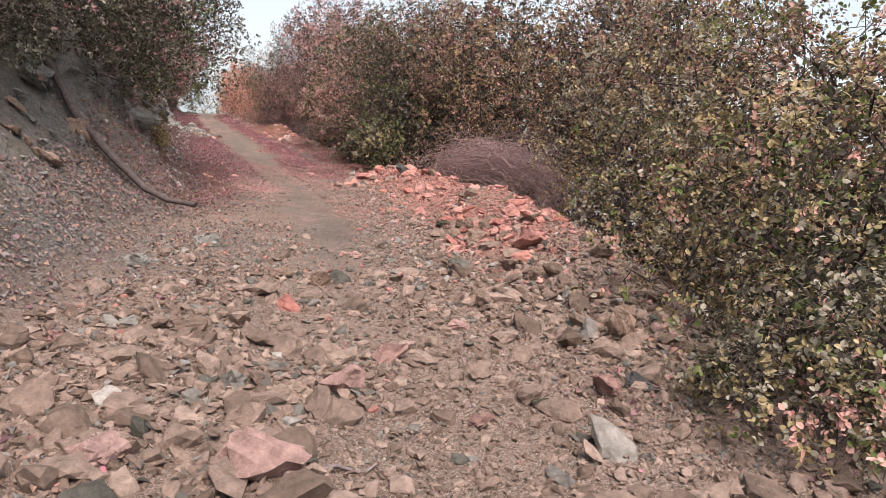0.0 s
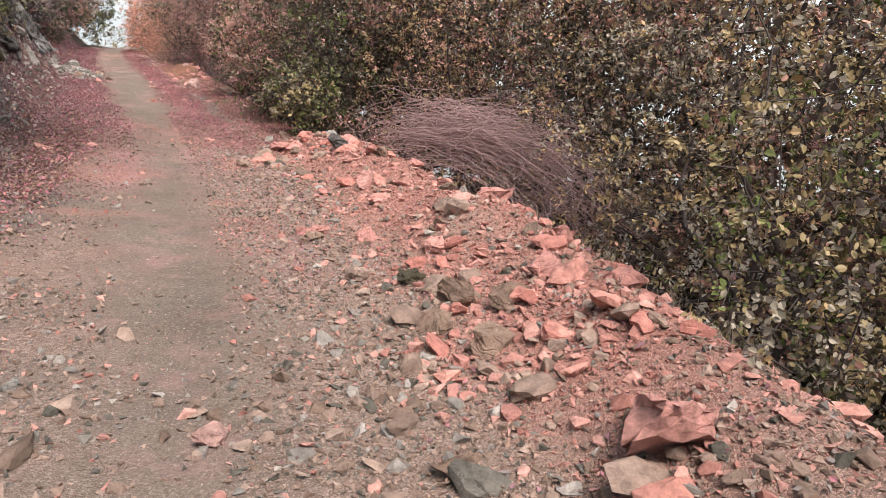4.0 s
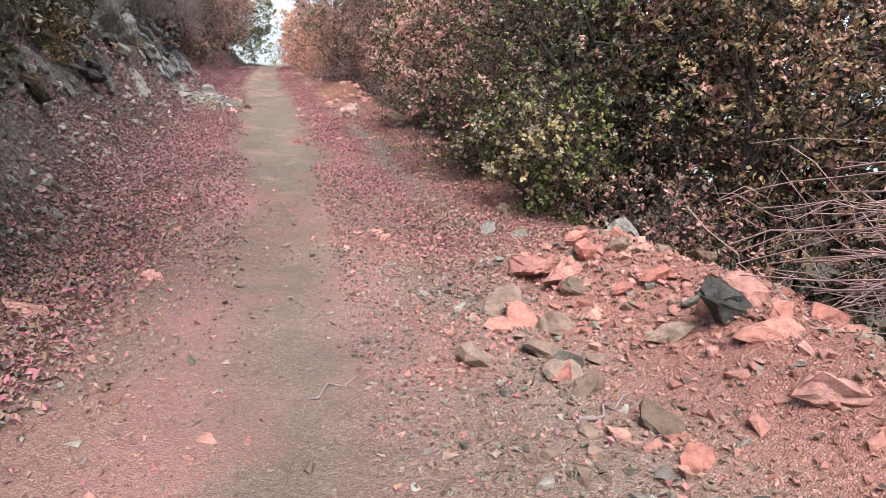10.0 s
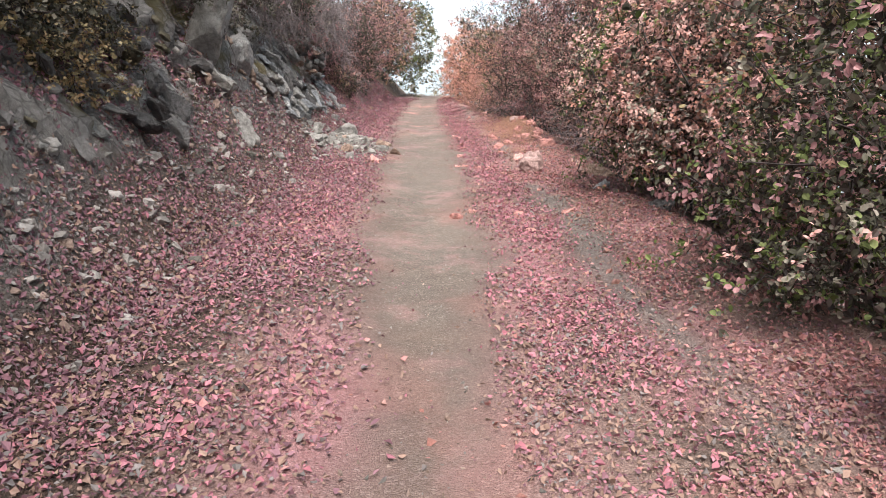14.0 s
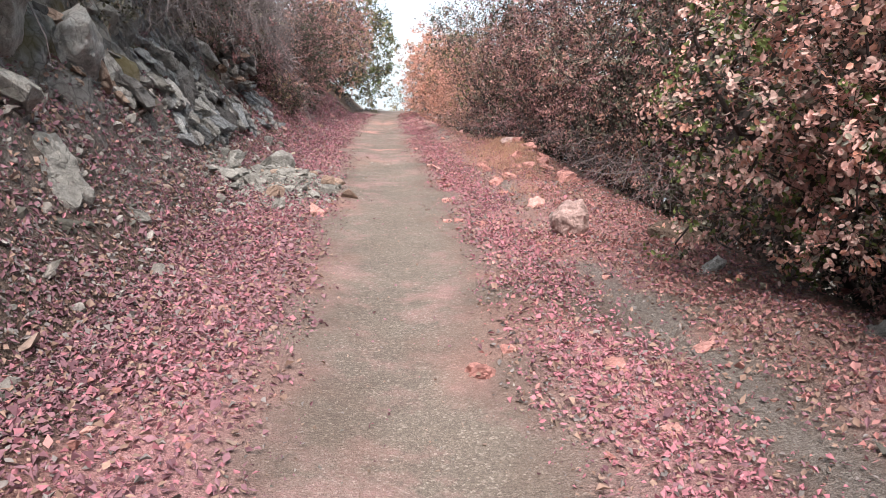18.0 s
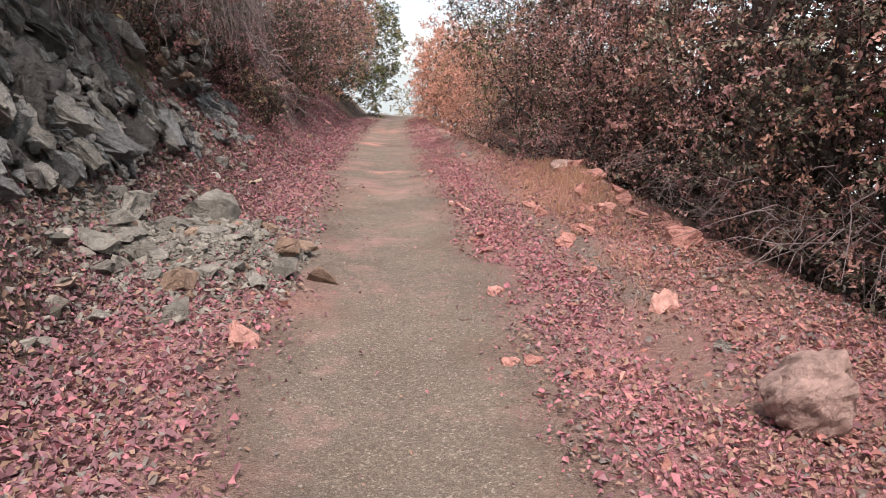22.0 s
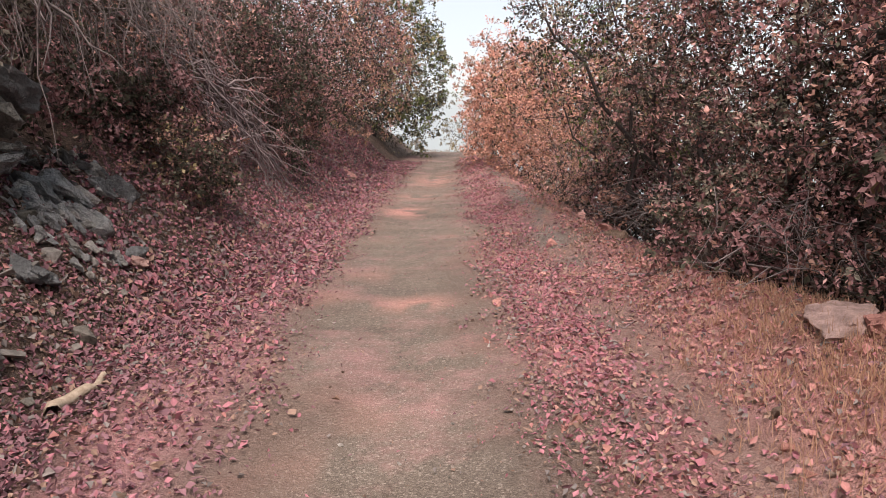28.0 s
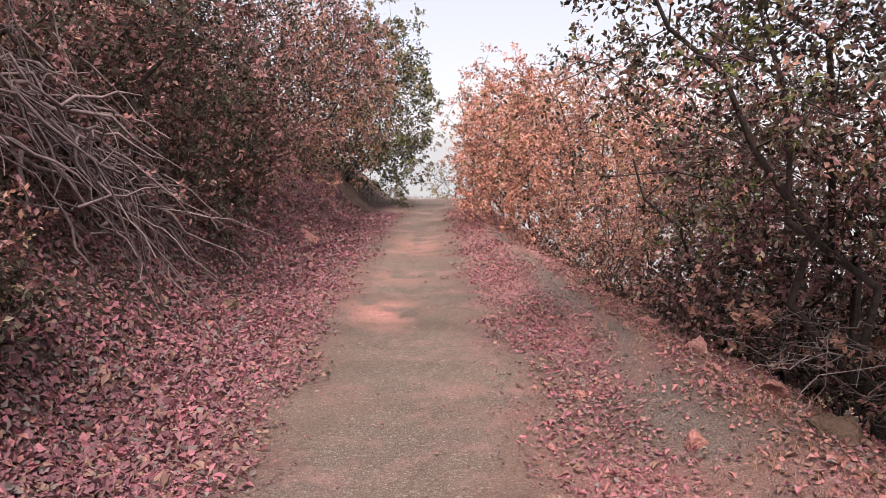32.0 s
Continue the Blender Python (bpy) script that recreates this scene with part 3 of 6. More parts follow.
# ---------------------------------------------------------------- leaf litter
def litter():
    n = 1050000
    y = RNG.uniform(0, 1, n) ** 1.1 * 50 + 1.5
    x = RNG.uniform(-2.6, 5.2, n)
    on_bank = RNG.random(n) < .38
    x = np.where(on_bank, np.where(RNG.random(n) < .5, toe_x(y) + .3 - 1.5 * RNG.random(n), bed_x(y) - .4 - (bed_x(y) - toe_x(y) - .2) * RNG.random(n)), x)
    on_verge = ~on_bank & (RNG.random(n) < .55)
    x = np.where(on_verge, bed_x(y) + .35 + 2.4 * RNG.random(n), x)
    d = x - bed_x(y)
    ub = toe_x(y) - x
    p = np.clip((np.abs(d) - bed_w(y) * .7) / .6, .085, 1)
    p = p * np.where(ub > 0, np.clip(1.5 - ub * .55, .12, 1), 1)
    p = p * (1 - .93 * rubble_amount(x, y) * (1 - smooth(14, 17, y))) * np.where(x > edge_x(y), .4, 1) * np.where(d > .9, .7 + .3 * smooth(.35, .55, vnoise(x * 1.7, y * .9, 97)), 1)
    p = p * (.45 + .55 * smooth(.25, .55, vnoise(x * 1.3, y * 1.3, 91))) * (1 - .6 * (1 - smooth(.7, 1.1, np.where(d < 0, 1.05, 1) * np.abs(d) + .3 * fbm(x, y, 98))) * (1 - smooth(15, 19, y)))
    p = p * np.where((y < 10) & (ub > -.6), .7, 1)
    p = p * np.where(y > 41, .5, 1) * (1 - .85 * rut(x, y)) * (1 - .92 * np.exp(-(((x - .42) / .62) ** 2 + ((y - 27.95) / .9) ** 2) ** 2))
    keep = RNG.random(n) < p
    x, y, d, ub = x[keep], y[keep], d[keep], ub[keep]
    z, nrm = lie(x, y)
    n = len(x)
    nrm = unit(nrm + RNG.normal(0, .55, (n, 3)))
    ax = unit(np.cross(nrm, RNG.normal(0, 1, (n, 3))))
    pink = np.exp(-((np.abs(d) - 1.0) / .5) ** 2) * (.25 + .9 * vnoise(x * 1.2, y * .8, 93))
    late = smooth(29, 32, y) * smooth(-.2, .2, ub)
    weights = np.stack([.12 + 1.5 * pink * np.where(d < 0, .5, 1) * smooth(8, 11, y) + 1.2 * late,
                        .4 + .9 * smooth(-.6, .3, ub) + 1.0 * smooth(16, 20, y) * (d < 0) + .4 * smooth(.5, .7, vnoise(x, y, 95)),
                        .5 + .9 * (1 - smooth(14, 20, y)) + .5 * smooth(.8, 1.6, d) + .5 * (ub > 0),
                        .3 + .9 * smooth(-.4, .5, ub) * (.3 + .9 * vnoise(x * 1.4 + 9, y * 1.4, 99)) + .8 * (1 - smooth(6, 12, y)),
                        .05 + .9 * red_amount(x, y) * (d > 0) + 1.3 * smooth(1.3, 1.9, d) * smooth(15, 18, y) + .3 * late], 1)
    near_bank = ((1 - smooth(8, 11.5, y)) * smooth(-.7, -.2, ub))[:, None]
    weights = weights * (1 - near_bank * np.array([.9, .7, .2, -.9, .8]))
    pick = (RNG.random((n, 1)) * weights.sum(1, keepdims=True) > np.cumsum(weights, 1)).sum(1)
    size = (.019 + .038 * RNG.random(n) ** 1.4) * np.where(d > 0, np.where(RNG.random(n) < .8, .68, .95), np.where(RNG.random(n) < .5, .75, 1.0)) * np.where(y > 41, 1.4, 1) * np.where((y > 33) & (ub > -.5), 1.25, 1) * np.where(bed_amount(x, y) > .6, .55, 1) * (1 - .35 * (1 - smooth(15, 18, y)) * (1 - smooth(.8, 1.1, np.abs(d))))
    me = leaf_mesh("leaf_litter", np.stack([x, y, z + .006 + .016 * RNG.random(n)], 1) + nrm * .004, ax, nrm, size, RNG.uniform(.45, .8, n), RNG.uniform(-.15, .5, n), LITTER, pick, ragged=RNG)
    tagged(new("leaf_litter", me), "dry fallen oak leaves, pink and brown, strewn along the verges", "leaves", kind="stuff")


litter()


def slope_scrub():
    """Low scrub that covers the hillside above and the slope below."""
    rng = np.random.default_rng(19)
    n = 2800
    y = rng.uniform(-14, 75, n)
    right = rng.random(n) < .62
    x = np.where(right, edge_x(y) + 1.6 + rng.random(n) ** 1.3 * 24, toe_x(y) - 2.6 - rng.random(n) ** 1.3 * 14)
    z = land(x, y)
    k = 11
    grow = rng.uniform(.25, .6, n)
    d = unit(rng.normal(0, 1, (n, k, 3)) + [0, 0, .5])
    d[..., 2] = np.abs(d[..., 2])
    pos = (np.stack([x, y, z - .03], 1)[:, None] + d * (grow[:, None] * rng.uniform(.25, 1, (n, k)))[..., None]).reshape(-1, 3)
    m = n * k
    ax = unit(d.reshape(-1, 3) + rng.normal(0, .6, (m, 3)))
    idx = np.repeat(rng.integers(0, 4, n), k)
    me = leaf_mesh("slope_scrub", pos, ax, unit(rng.normal(0, .5, (m, 3)) + [0, 0, 1]), rng.uniform(.12, .28, m), rng.uniform(.4, .6, m), rng.uniform(0, .2, m), [LEAF[q] for q in ("dark", "mauve", "rust", "olive")], idx)
    tagged(new("slope_scrub", me), "low brown and green scrub covering the hillside slopes", "scrub", kind="stuff")


slope_scrub()


# ---------------------------------------------------------------- stones
def hull_mesh(seed, n=11, flatness=.55):
    r = np.random.default_rng(seed)
    bm = bmesh.new()
    p = r.normal(0, 1, (n, 3))
    p = p / np.abs(p).max(1, keepdims=True) * r.uniform(.7, 1, (n, 1))
    for q in p * [.5, .38, .5 * flatness]:
        bm.verts.new(q)
    out = bmesh.ops.convex_hull(bm, input=bm.verts)
    bmesh.ops.delete(bm, geom=[g for g in set(out["geom_interior"] + out["geom_unused"]) if isinstance(g, bmesh.types.BMVert)], context="VERTS")
    bmesh.ops.triangulate(bm, faces=bm.faces)
    bm.verts.index_update()
    v = np.array([v.co[:] for v in bm.verts])
    f = np.array([[w.index for w in fa.verts] for fa in bm.faces])
    bm.free()
    return v, f


CHIPS = [hull_mesh(300 + k, 5 + k % 2, .5) for k in range(12)]
HULLS = [hull_mesh(100 + k, 13 + k % 5, .32 + .07 * (k % 6)) for k in range(18)]


def turn_matrix(n, rng, tilt=.35):
    """Random turns: any heading, a limited tilt."""
    a, b, c = rng.uniform(0, 2 * np.pi, n), rng.normal(0, tilt, n), rng.normal(0, tilt, n)
    ca, sa, cb, sb, cc, sc = np.cos(a), np.sin(a), np.cos(b), np.sin(b), np.cos(c), np.sin(c)
    z, o = np.zeros(n), np.ones(n)
    ra = np.stack([ca, -sa, z, sa, ca, z, z, z, o], -1).reshape(n, 3, 3)
    rb = np.stack([o, z, z, z, cb, -sb, z, sb, cb], -1).reshape(n, 3, 3)
    rc = np.stack([cc, z, sc, z, o, z, -sc, z, cc], -1).reshape(n, 3, 3)
    return ra @ rb @ rc


def stone_field(name, x, y, size, pick, mats, sink=.1, tilt=.35, shapes=None):
    """Many loose stones in one mesh."""
    z, _ = lie(x, y)
    rot = turn_matrix(len(x), RNG, tilt)
    shapes = shapes or HULLS
    kind = RNG.integers(0, len(shapes), len(x))
    V, Fc, I, n = [], [], [], 0
    for k, (v, f) in enumerate(shapes):
        s = np.nonzero(kind == k)[0]
        if len(s) == 0:
            continue
        w = np.einsum("nij,vj->nvi", rot[s], v) * size[s][:, None, None]
        w += np.stack([x[s], y[s], z[s] + sink * size[s]], 1)[:, None, :]
        V.append(w.reshape(-1, 3))
        Fc.append((n + np.arange(len(s))[:, None, None] * len(v) + f[None]).reshape(-1, 3))
        I.append(np.repeat(pick[s], len(f)))
        n += len(s) * len(v)
    return mesh_of(name, np.concatenate(V), np.concatenate(Fc), mats, np.concatenate(I))


def stone_kind(x, y):
    red = red_amount(x, y)
    n = len(x)
    early = 1 - smooth(3, 8, y)
    w = np.stack([.5 + 1.1 * early, .1 + 2.0 * red * (1 - early) - .09 * early, .2 - .06 * early - .13 * red * (1 - early), .07 - .05 * early], 1)
    return (RNG.random((n, 1)) * w.sum(1, keepdims=True) > np.cumsum(w, 1)).sum(1)


def gravel():
    n = 54000
    y = RNG.uniform(0, 1, n) ** 1.7 * 46 + .6
    x = RNG.uniform(-1.6, 4.9, n)
    p = .34 * bed_amount(x, y) + 1.0 * rubble_amount(x, y) * (1 - .6 * smooth(16, 20, y)) + .05
    p = p * np.where(x > edge_x(y) + .2, .3, 1) * np.where(x < toe_x(y), .5, 1)
    keep = RNG.random(n) < p
    x, y = x[keep], y[keep]
    size = np.clip(RNG.lognormal(-3.6, .55, len(x)), .01, .11) * np.where(bed_amount(x, y) > .5, .42, 1)
    pick = stone_kind(x, y)
    pale = (bed_amount(x, y) > .5) & (RNG.random(len(x)) < .1)
    pick[pale] = 3
    plain = (bed_amount(x, y) > .5) & ~pale & (pick == 1)
    pick[plain] = 0
    # close-set chips over the rubble and the berm
    m = 42000
    cy = RNG.uniform(0, 1, m) ** 1.1 * 16 + .8
    cx = np.where(cy < 4, RNG.uniform(-1.2, 3.6, m), bed_x(cy) + RNG.uniform(.3, 3.0, m))
    ok = (cx < edge_x(cy) + .1) & (RNG.random(m) < np.clip(rubble_amount(cx, cy) + .15, 0, 1) * (1 - .7 * bed_amount(cx, cy)))
    cx, cy = cx[ok], cy[ok]
    x, y = np.concatenate([x, cx]), np.concatenate([y, cy])
    size = np.concatenate([size, np.clip(RNG.lognormal(-3.55, .4, len(cx)), .012, .07)])
    pick = np.concatenate([pick, stone_kind(cx, cy)])
    m = 30000
    cy = RNG.uniform(0, 1, m) ** 1.2 * 8 + .8
    cx = RNG.uniform(-1.2, 3.6, m)
    ok = (cx < edge_x(cy) + .1) & (cx > toe_x(cy) + .1) & (RNG.random(m) < .25 + .75 * smooth(.3, .6, vnoise(cx * 1.4, cy * 1.4, 113))) & (RNG.random(m) > bed_amount(cx, cy))
    cx, cy = cx[ok], cy[ok]
    x, y = np.concatenate([x, cx]), np.concatenate([y, cy])
    size = np.concatenate([size, np.clip(RNG.lognormal(-3.35, .4, len(cx)), .015, .08)])
    pick = np.concatenate([pick, stone_kind(cx, cy)])
    # flat pink flakes among the leaves of the verges
    m = 2600
    vy = RNG.uniform(15, 48, m)
    side = RNG.random(m) < .72
    vx = bed_x(vy) + np.where(side, RNG.uniform(.7, 2.6, m), -RNG.uniform(.7, 1.4, m))
    ok = (vx < edge_x(vy)) & (vnoise(vx * 1.3, vy * .9, 101) > .38)
    vx, vy = vx[ok], vy[ok]
    x, y = np.concatenate([x, vx]), np.concatenate([y, vy])
    size = np.concatenate([size, np.clip(RNG.lognormal(-3.0, .4, len(vx)), .025, .12)])
    pick = np.concatenate([pick, np.where(RNG.random(len(vx)) < .75, 1, 0)])
    me = stone_field("gravel", x, y, size, pick, STONE, shapes=CHIPS)
    tagged(new("gravel", me), "loose tan and pink gravel chips on the track", "gravel", kind="stuff")


gravel()


# ---------------------------------------------------------------- loose stones and rocks
PLAIN = HULLS[:9]


def broken(v, f, cuts, seed, rough=.03):
    """The same stone with chipped, uneven faces."""
    r = np.random.default_rng(seed)
    bm = bmesh.new()
    vs = [bm.verts.new(p) for p in v]
    for a in f:
        bm.faces.new([vs[i] for i in a])
    bmesh.ops.subdivide_edges(bm, edges=bm.edges, cuts=cuts, use_grid_fill=True)
    bmesh.ops.triangulate(bm, faces=bm.faces)
    bm.verts.index_update()
    out = np.array([w.co[:] for w in bm.verts])
    faces = np.array([[w.index for w in fa.verts] for fa in bm.faces])
    bm.free()
    return out + r.normal(0, rough, out.shape) * np.array([1, 1, .7]), faces


CRAGS = [broken(*HULLS[k], 2, 40 + k, .034) for k in range(18)]
HULLS = [broken(*h, 1, 60 + k, .022) for k, h in enumerate(HULLS)]
CRAG_MESH = {}


def crag_object(k, mat):
    if (k, mat.name) not in CRAG_MESH:
        v, f = CRAGS[k]
        CRAG_MESH[k, mat.name] = mesh_of("rock", v, f, [mat])
    return CRAG_MESH[k, mat.name]


HULL_MESH = {}


def hull_object(k, mat):
    if (k, mat.name) not in HULL_MESH:
        v, f = HULLS[k]
        HULL_MESH[k, mat.name] = mesh_of("stone", v, f, [mat])
    return HULL_MESH[k, mat.name]


ROCK_BASE = {}


def rock_base(level):
    if level not in ROCK_BASE:
        bm = bmesh.new()
        bmesh.ops.create_icosphere(bm, subdivisions=level, radius=1)
        bm.verts.index_update()
        ROCK_BASE[level] = (np.array([v.co[:] for v in bm.verts]), np.array([[w.index for w in f.verts] for f in bm.faces]))
        bm.free()
    return ROCK_BASE[level]


def rock_mesh(seed, mat, level=3, planes=11, roughness=.15, flatness=(1, .8, .6), slab=.04):
    """A broken, faceted rock about one metre across."""
    r = np.random.default_rng(seed)
    v, f = rock_base(level)
    nrm = unit(r.normal(0, 1, (planes, 3)))
    dist = r.uniform(.28, .52, planes) if planes < 20 else r.uniform(.42, .5, planes)
    dot = v @ nrm.T
    rad = np.where(dot > .05, dist / np.maximum(dot, .05), 9).min(1)
    rad = np.minimum(rad, .75)
    p = v * rad[:, None]
    p = p + v * (fbm(p[:, 0] * 5 + p[:, 2] * 3 + seed, p[:, 1] * 5 + p[:, 2] * 4, seed, 5) * roughness)[:, None]
    strata = p @ unit(r.normal(0, 1, 3))
    step = strata * 7 + .6 * fbm(p[:, 0] * 2, p[:, 1] * 2, seed)
    p = p + v * (slab * (np.floor(step) % 2 - .5) * (.5 + vnoise(p[:, 0] * 3 + seed, p[:, 2] * 3, seed)))[:, None]
    return mesh_of("rock", p * np.array(flatness), f, [mat])


ROCKS = {}


def some_rock(k, tone, level=4, flatness=(1, .8, .6)):
    if (k, tone, level) not in ROCKS:
        ROCKS[k, tone, level] = rock_mesh(500 + k, ROCK[tone], level, 12 if level > 3 else 9, .1 if level > 3 else .05, flatness, .028 if level > 3 else .0)
    return ROCKS[k, tone, level]


def place(ob, x, y, z, size, turn=None, rng=RNG):
    """Puts a part or thing at a spot; turn: degrees about x, y, z."""
    if turn is None:
        turn = (rng.normal(0, 14), rng.normal(0, 14), rng.uniform(0, 360))
    s = size if isinstance(size, (tuple, list)) else (size,) * 3
    ob.matrix_basis = Matrix.LocRotScale((x, y, z), Euler([radians(float(a)) for a in turn]), s)
    return ob


def on_land(x, y):
    return float(land(np.array([x]), np.array([y]))[0])


def lone_stone(x, y, size, tone, label, k=0, level=4, sink=.18, turn=None, name="stone"):
    ob = new(name, some_rock(k, tone, level) if name == "boulder" else crag_object(k * 5 % len(CRAGS), ROCK[tone]))
    place(ob, x, y, on_land(x, y) + (size if isinstance(size, float) else size[2]) * sink * .4, (size if not isinstance(size, float) else (size * 1.1, size, size * .6)) if name == "boulder" else (size * 1.15, size * 1.05, size * 1.25), turn)
    return tagged(ob, label, "stone")


SHALE = {}


def shale_mesh(k, tone):
    if (k, tone) not in SHALE:
        SHALE[k, tone] = rock_mesh(700 + k, STONE_ONE[tone], 2, 9, .12, (1.1, .85, .55))
    return SHALE[k, tone]


def rubble_pile():
    n = 42000
    x, y = RNG.uniform(-.9, 4.8, n), RNG.uniform(0, 1, n) ** 1.25 * 14.7 + .8
    p = (1 - smooth(5, 9, y)) * smooth(-.2, .6, x - toe_x(y)) + smooth(.5, 1.6, x - bed_x(y)) * smooth(3, 5, y)
    p = np.clip(p, 0, 1) * (x < edge_x(y) + .1) * (1 - .75 * bed_amount(x, y)) * (1 - .55 * smooth(6, 9, y))
    p = p * (.25 + .75 * smooth(.3, .6, vnoise(x * 1.1, y * 1.1, 111)))
    keep = RNG.random(n) < p
    x, y = x[keep], y[keep]
    n = len(x)
    size = np.clip(RNG.lognormal(-2.85, .42, n), .03, .19)
    pick = stone_kind(x, y)
    order = np.argsort(-size)
    big, rest = order[:300], order[300:]
    top = thing("rubble_pile", "spilled pile of broken tan and coral shale along the track", "rubble", (2.6, 6.0, on_land(2.6, 6.0)))
    z = land(x, y)
    odd = (pick[big] >= 2) & (RNG.random(len(big)) < .75)
    pick[big[odd]] = 0
    for i in big:
        if size[i] > .14:
            ob = put("stone", shale_mesh(int(RNG.integers(0, 10)), pick[i]), top)
        else:
            ob = put("stone", hull_object(int(RNG.integers(0, len(HULLS))), STONE_ONE[pick[i]]), top)
        ob.matrix_parent_inverse = Matrix.Translation(-top.location)
        place(ob, x[i], y[i], z[i] + .12 * size[i], float(size[i]) * 1.15, (RNG.normal(0, 22), RNG.normal(0, 22), RNG.uniform(0, 360)))
    mid, fine = rest[size[rest] > .065], rest[size[rest] <= .065]
    under("rubble_fill", stone_field("rubble_fill", x[mid], y[mid], size[mid], pick[mid], STONE, shapes=PLAIN), top)["kind"] = "stuff"
    under("chip_fill", stone_field("chip_fill", x[fine], y[fine], size[fine], pick[fine], STONE, shapes=CHIPS), top)["kind"] = "stuff"


STONE_ONE = [stone_material("shale_tan", (0.172, 0.129, 0.103), (0.292, 0.219, 0.181), (0.413, 0.318, 0.267), True),
             stone_material("shale_coral", (0.42, 0.18, 0.15), (0.56, 0.255, 0.215), (0.66, 0.35, 0.295), True),
             stone_material("shale_grey_green", (.1, .1, .085), (.19, .185, .165), (.3, .29, .27), True),
             stone_material("shale_pale", (.3, .28, .255), (.42, .4, .37), (.56, .54, .5), True)]
rubble_pile()

# single stones that stand out
lone_stone(2.99, 5.9, .38, "coral", "large square coral shale block on the rubble edge", 1, sink=.5, turn=(82, 6, 35))
lone_stone(2.63, 3.9, .3, "tan", "tilted tan shale slab standing in the rubble", 2, sink=.8, turn=(62, 14, 30))
lone_stone(.86, 7.44, .1, "pale", "small grey stone on the track", 3)
lone_stone(.25, 7.5, .26, "pale", "flat pale stone at the foot of the bank", 4)
lone_stone(-.37, 6.5, .3, "pale", "long pale flat stone among leaves", 5)
lone_stone(.55, 3.5, .26, "tan", "flat tan stone lying in the gravel", 6)
lone_stone(.8, 3.55, .26, "rose", "pink and grey flat stone in the gravel", 7)
lone_stone(.28, 2.66, .32, "rose", "pink flat stone in the gravel", 8)
lone_stone(3.12, 7.9, .3, "tan", "square tan block in the berm's rubble", 3, sink=.4)
lone_stone(3.06, 8.5, .26, "moss", "flat grey-green slab on the berm", 6, sink=.3, turn=(8, 5, 60))
lone_stone(4.2, 9.65, .34, "coral", "flat coral slab on the berm's crest", 9, sink=.3, turn=(4, -6, 20))
lone_stone(4.08, 8.3, .3, "coral", "long coral slab on the berm's crest", 5, sink=.3, turn=(4, 10, 110))
lone_stone(3.75, 9.25, .2, "coral", "upright coral stone on the berm", 11, sink=.5)
for sx, sy, sz, tone in [(2.83, 10.0, .2, "coral"), (2.7, 9.95, .14, "coral"), (2.72, 9.75, .2, "tan"), (3.15, 9.6, .2, "coral"), (3.12, 9.75, .16, "coral"), (3.4, 8.9, .2, "coral"), (3.3, 7.6, .26, "tan"), (2.85, 7.6, .22, "tan"), (3.6, 7.7, .24, "coral"), (3.0, 7.2, .24, "tan"), (3.9, 7.4, .26, "coral"), (3.55, 10.6, .24, "coral"), (3.7, 11.3, .26, "coral"), (3.95, 11.0, .22, "coral"), (4.25, 10.6, .26, "coral"), (3.3, 11.6, .14, "coral"), (4.3, 11.6, .22, "coral"), (3.9, 12.6, .22, "coral"), (4.0, 14.3, .16, "coral")]:
    lone_stone(sx, sy, sz, tone, "broken shale block resting on the berm", int(sx * 37 + sy * 11) % 13, sink=.35)
for sx, sy, sz, tone in [(1.1, 5.85, .2, "tan"), (.8, 5.96, .18, "tan"), (1.73, 4.35, .14, "rose"), (2.4, 6.3, .2, "tan"), (1.48, 4.1, .14, "tan"), (1.35, 3.0, .14, "rose"), (-.26, 2.85, .2, "rose"), (-.6, 4.4, .22, "rose"), (.1, 4.55, .22, "tan"), (1.15, 3.95, .2, "rose"), (2.9, 3.8, .16, "rose"), (1.7, 3.1, .1, "moss"), (2.06, 3.1, .2, "rose"), (2.33, 3.2, .2, "dark"), (2.2, 5.1, .18, "tan"), (2.7, 5.2, .2, "tan"), (1.6, 6.8, .14, "rose")]:
    lone_stone(sx, sy, sz, tone, "flat broken shale stone lying in the rubble", int(sx * 41 + sy * 7) % 13, sink=.3)
lone_stone(4.46, 15.5, .32, "pale", "pale upright stone topping the berm", 9, sink=.6, turn=(50, 20, 35))
lone_stone(4.0, 13.42, .34, "dark", "dark split stone on the coral berm", 10, sink=.5, turn=(30, 35, 20))
lone_stone(3.58, 15.02, .34, "coral", "coral stone at the berm's foot", 11, sink=.3)
lone_stone(3.72, 14.8, .32, "coral", "broken coral stone at the berm's foot", 12, sink=.3)
lone_stone(4.14, 12.21, .22, "tan", "tan stone with coral top on the berm", 13, sink=.3)
lone_stone(4.1, 12.35, .26, "coral", "coral slab on the berm", 14, sink=.3)
lone_stone(4.12, 13.55, .36, "coral", "coral block on the berm", 15, sink=.25)
lone_stone(4.45, 14.4, .24, "tan", "flat tan stone on the berm", 16, sink=.25)
lone_stone(3.9, 16.2, .18, "pale", "pale grey stone beside the bush", 17)
lone_stone(3.7, 16.5, .2, "pale", "square grey stone on fallen leaves", 18, sink=.3)
lone_stone(3.95, 16.4, .15, "tan", "rounded tan stone on fallen leaves", 19, sink=.3)
lone_stone(4.1, 17.3, .22, "tan", "flat stone under the bush", 20)
round_one = new("boulder", rock_mesh(77, ROCK["lichen"], 5, 70, .09, (1, .9, .95), .008))
tagged(place(round_one, 3.42, 25.3, on_land(3.42, 25.3) + .13, (.37, .36, .42), (8, -6, 40)), "round weathered pinkish boulder on the verge", "stone")
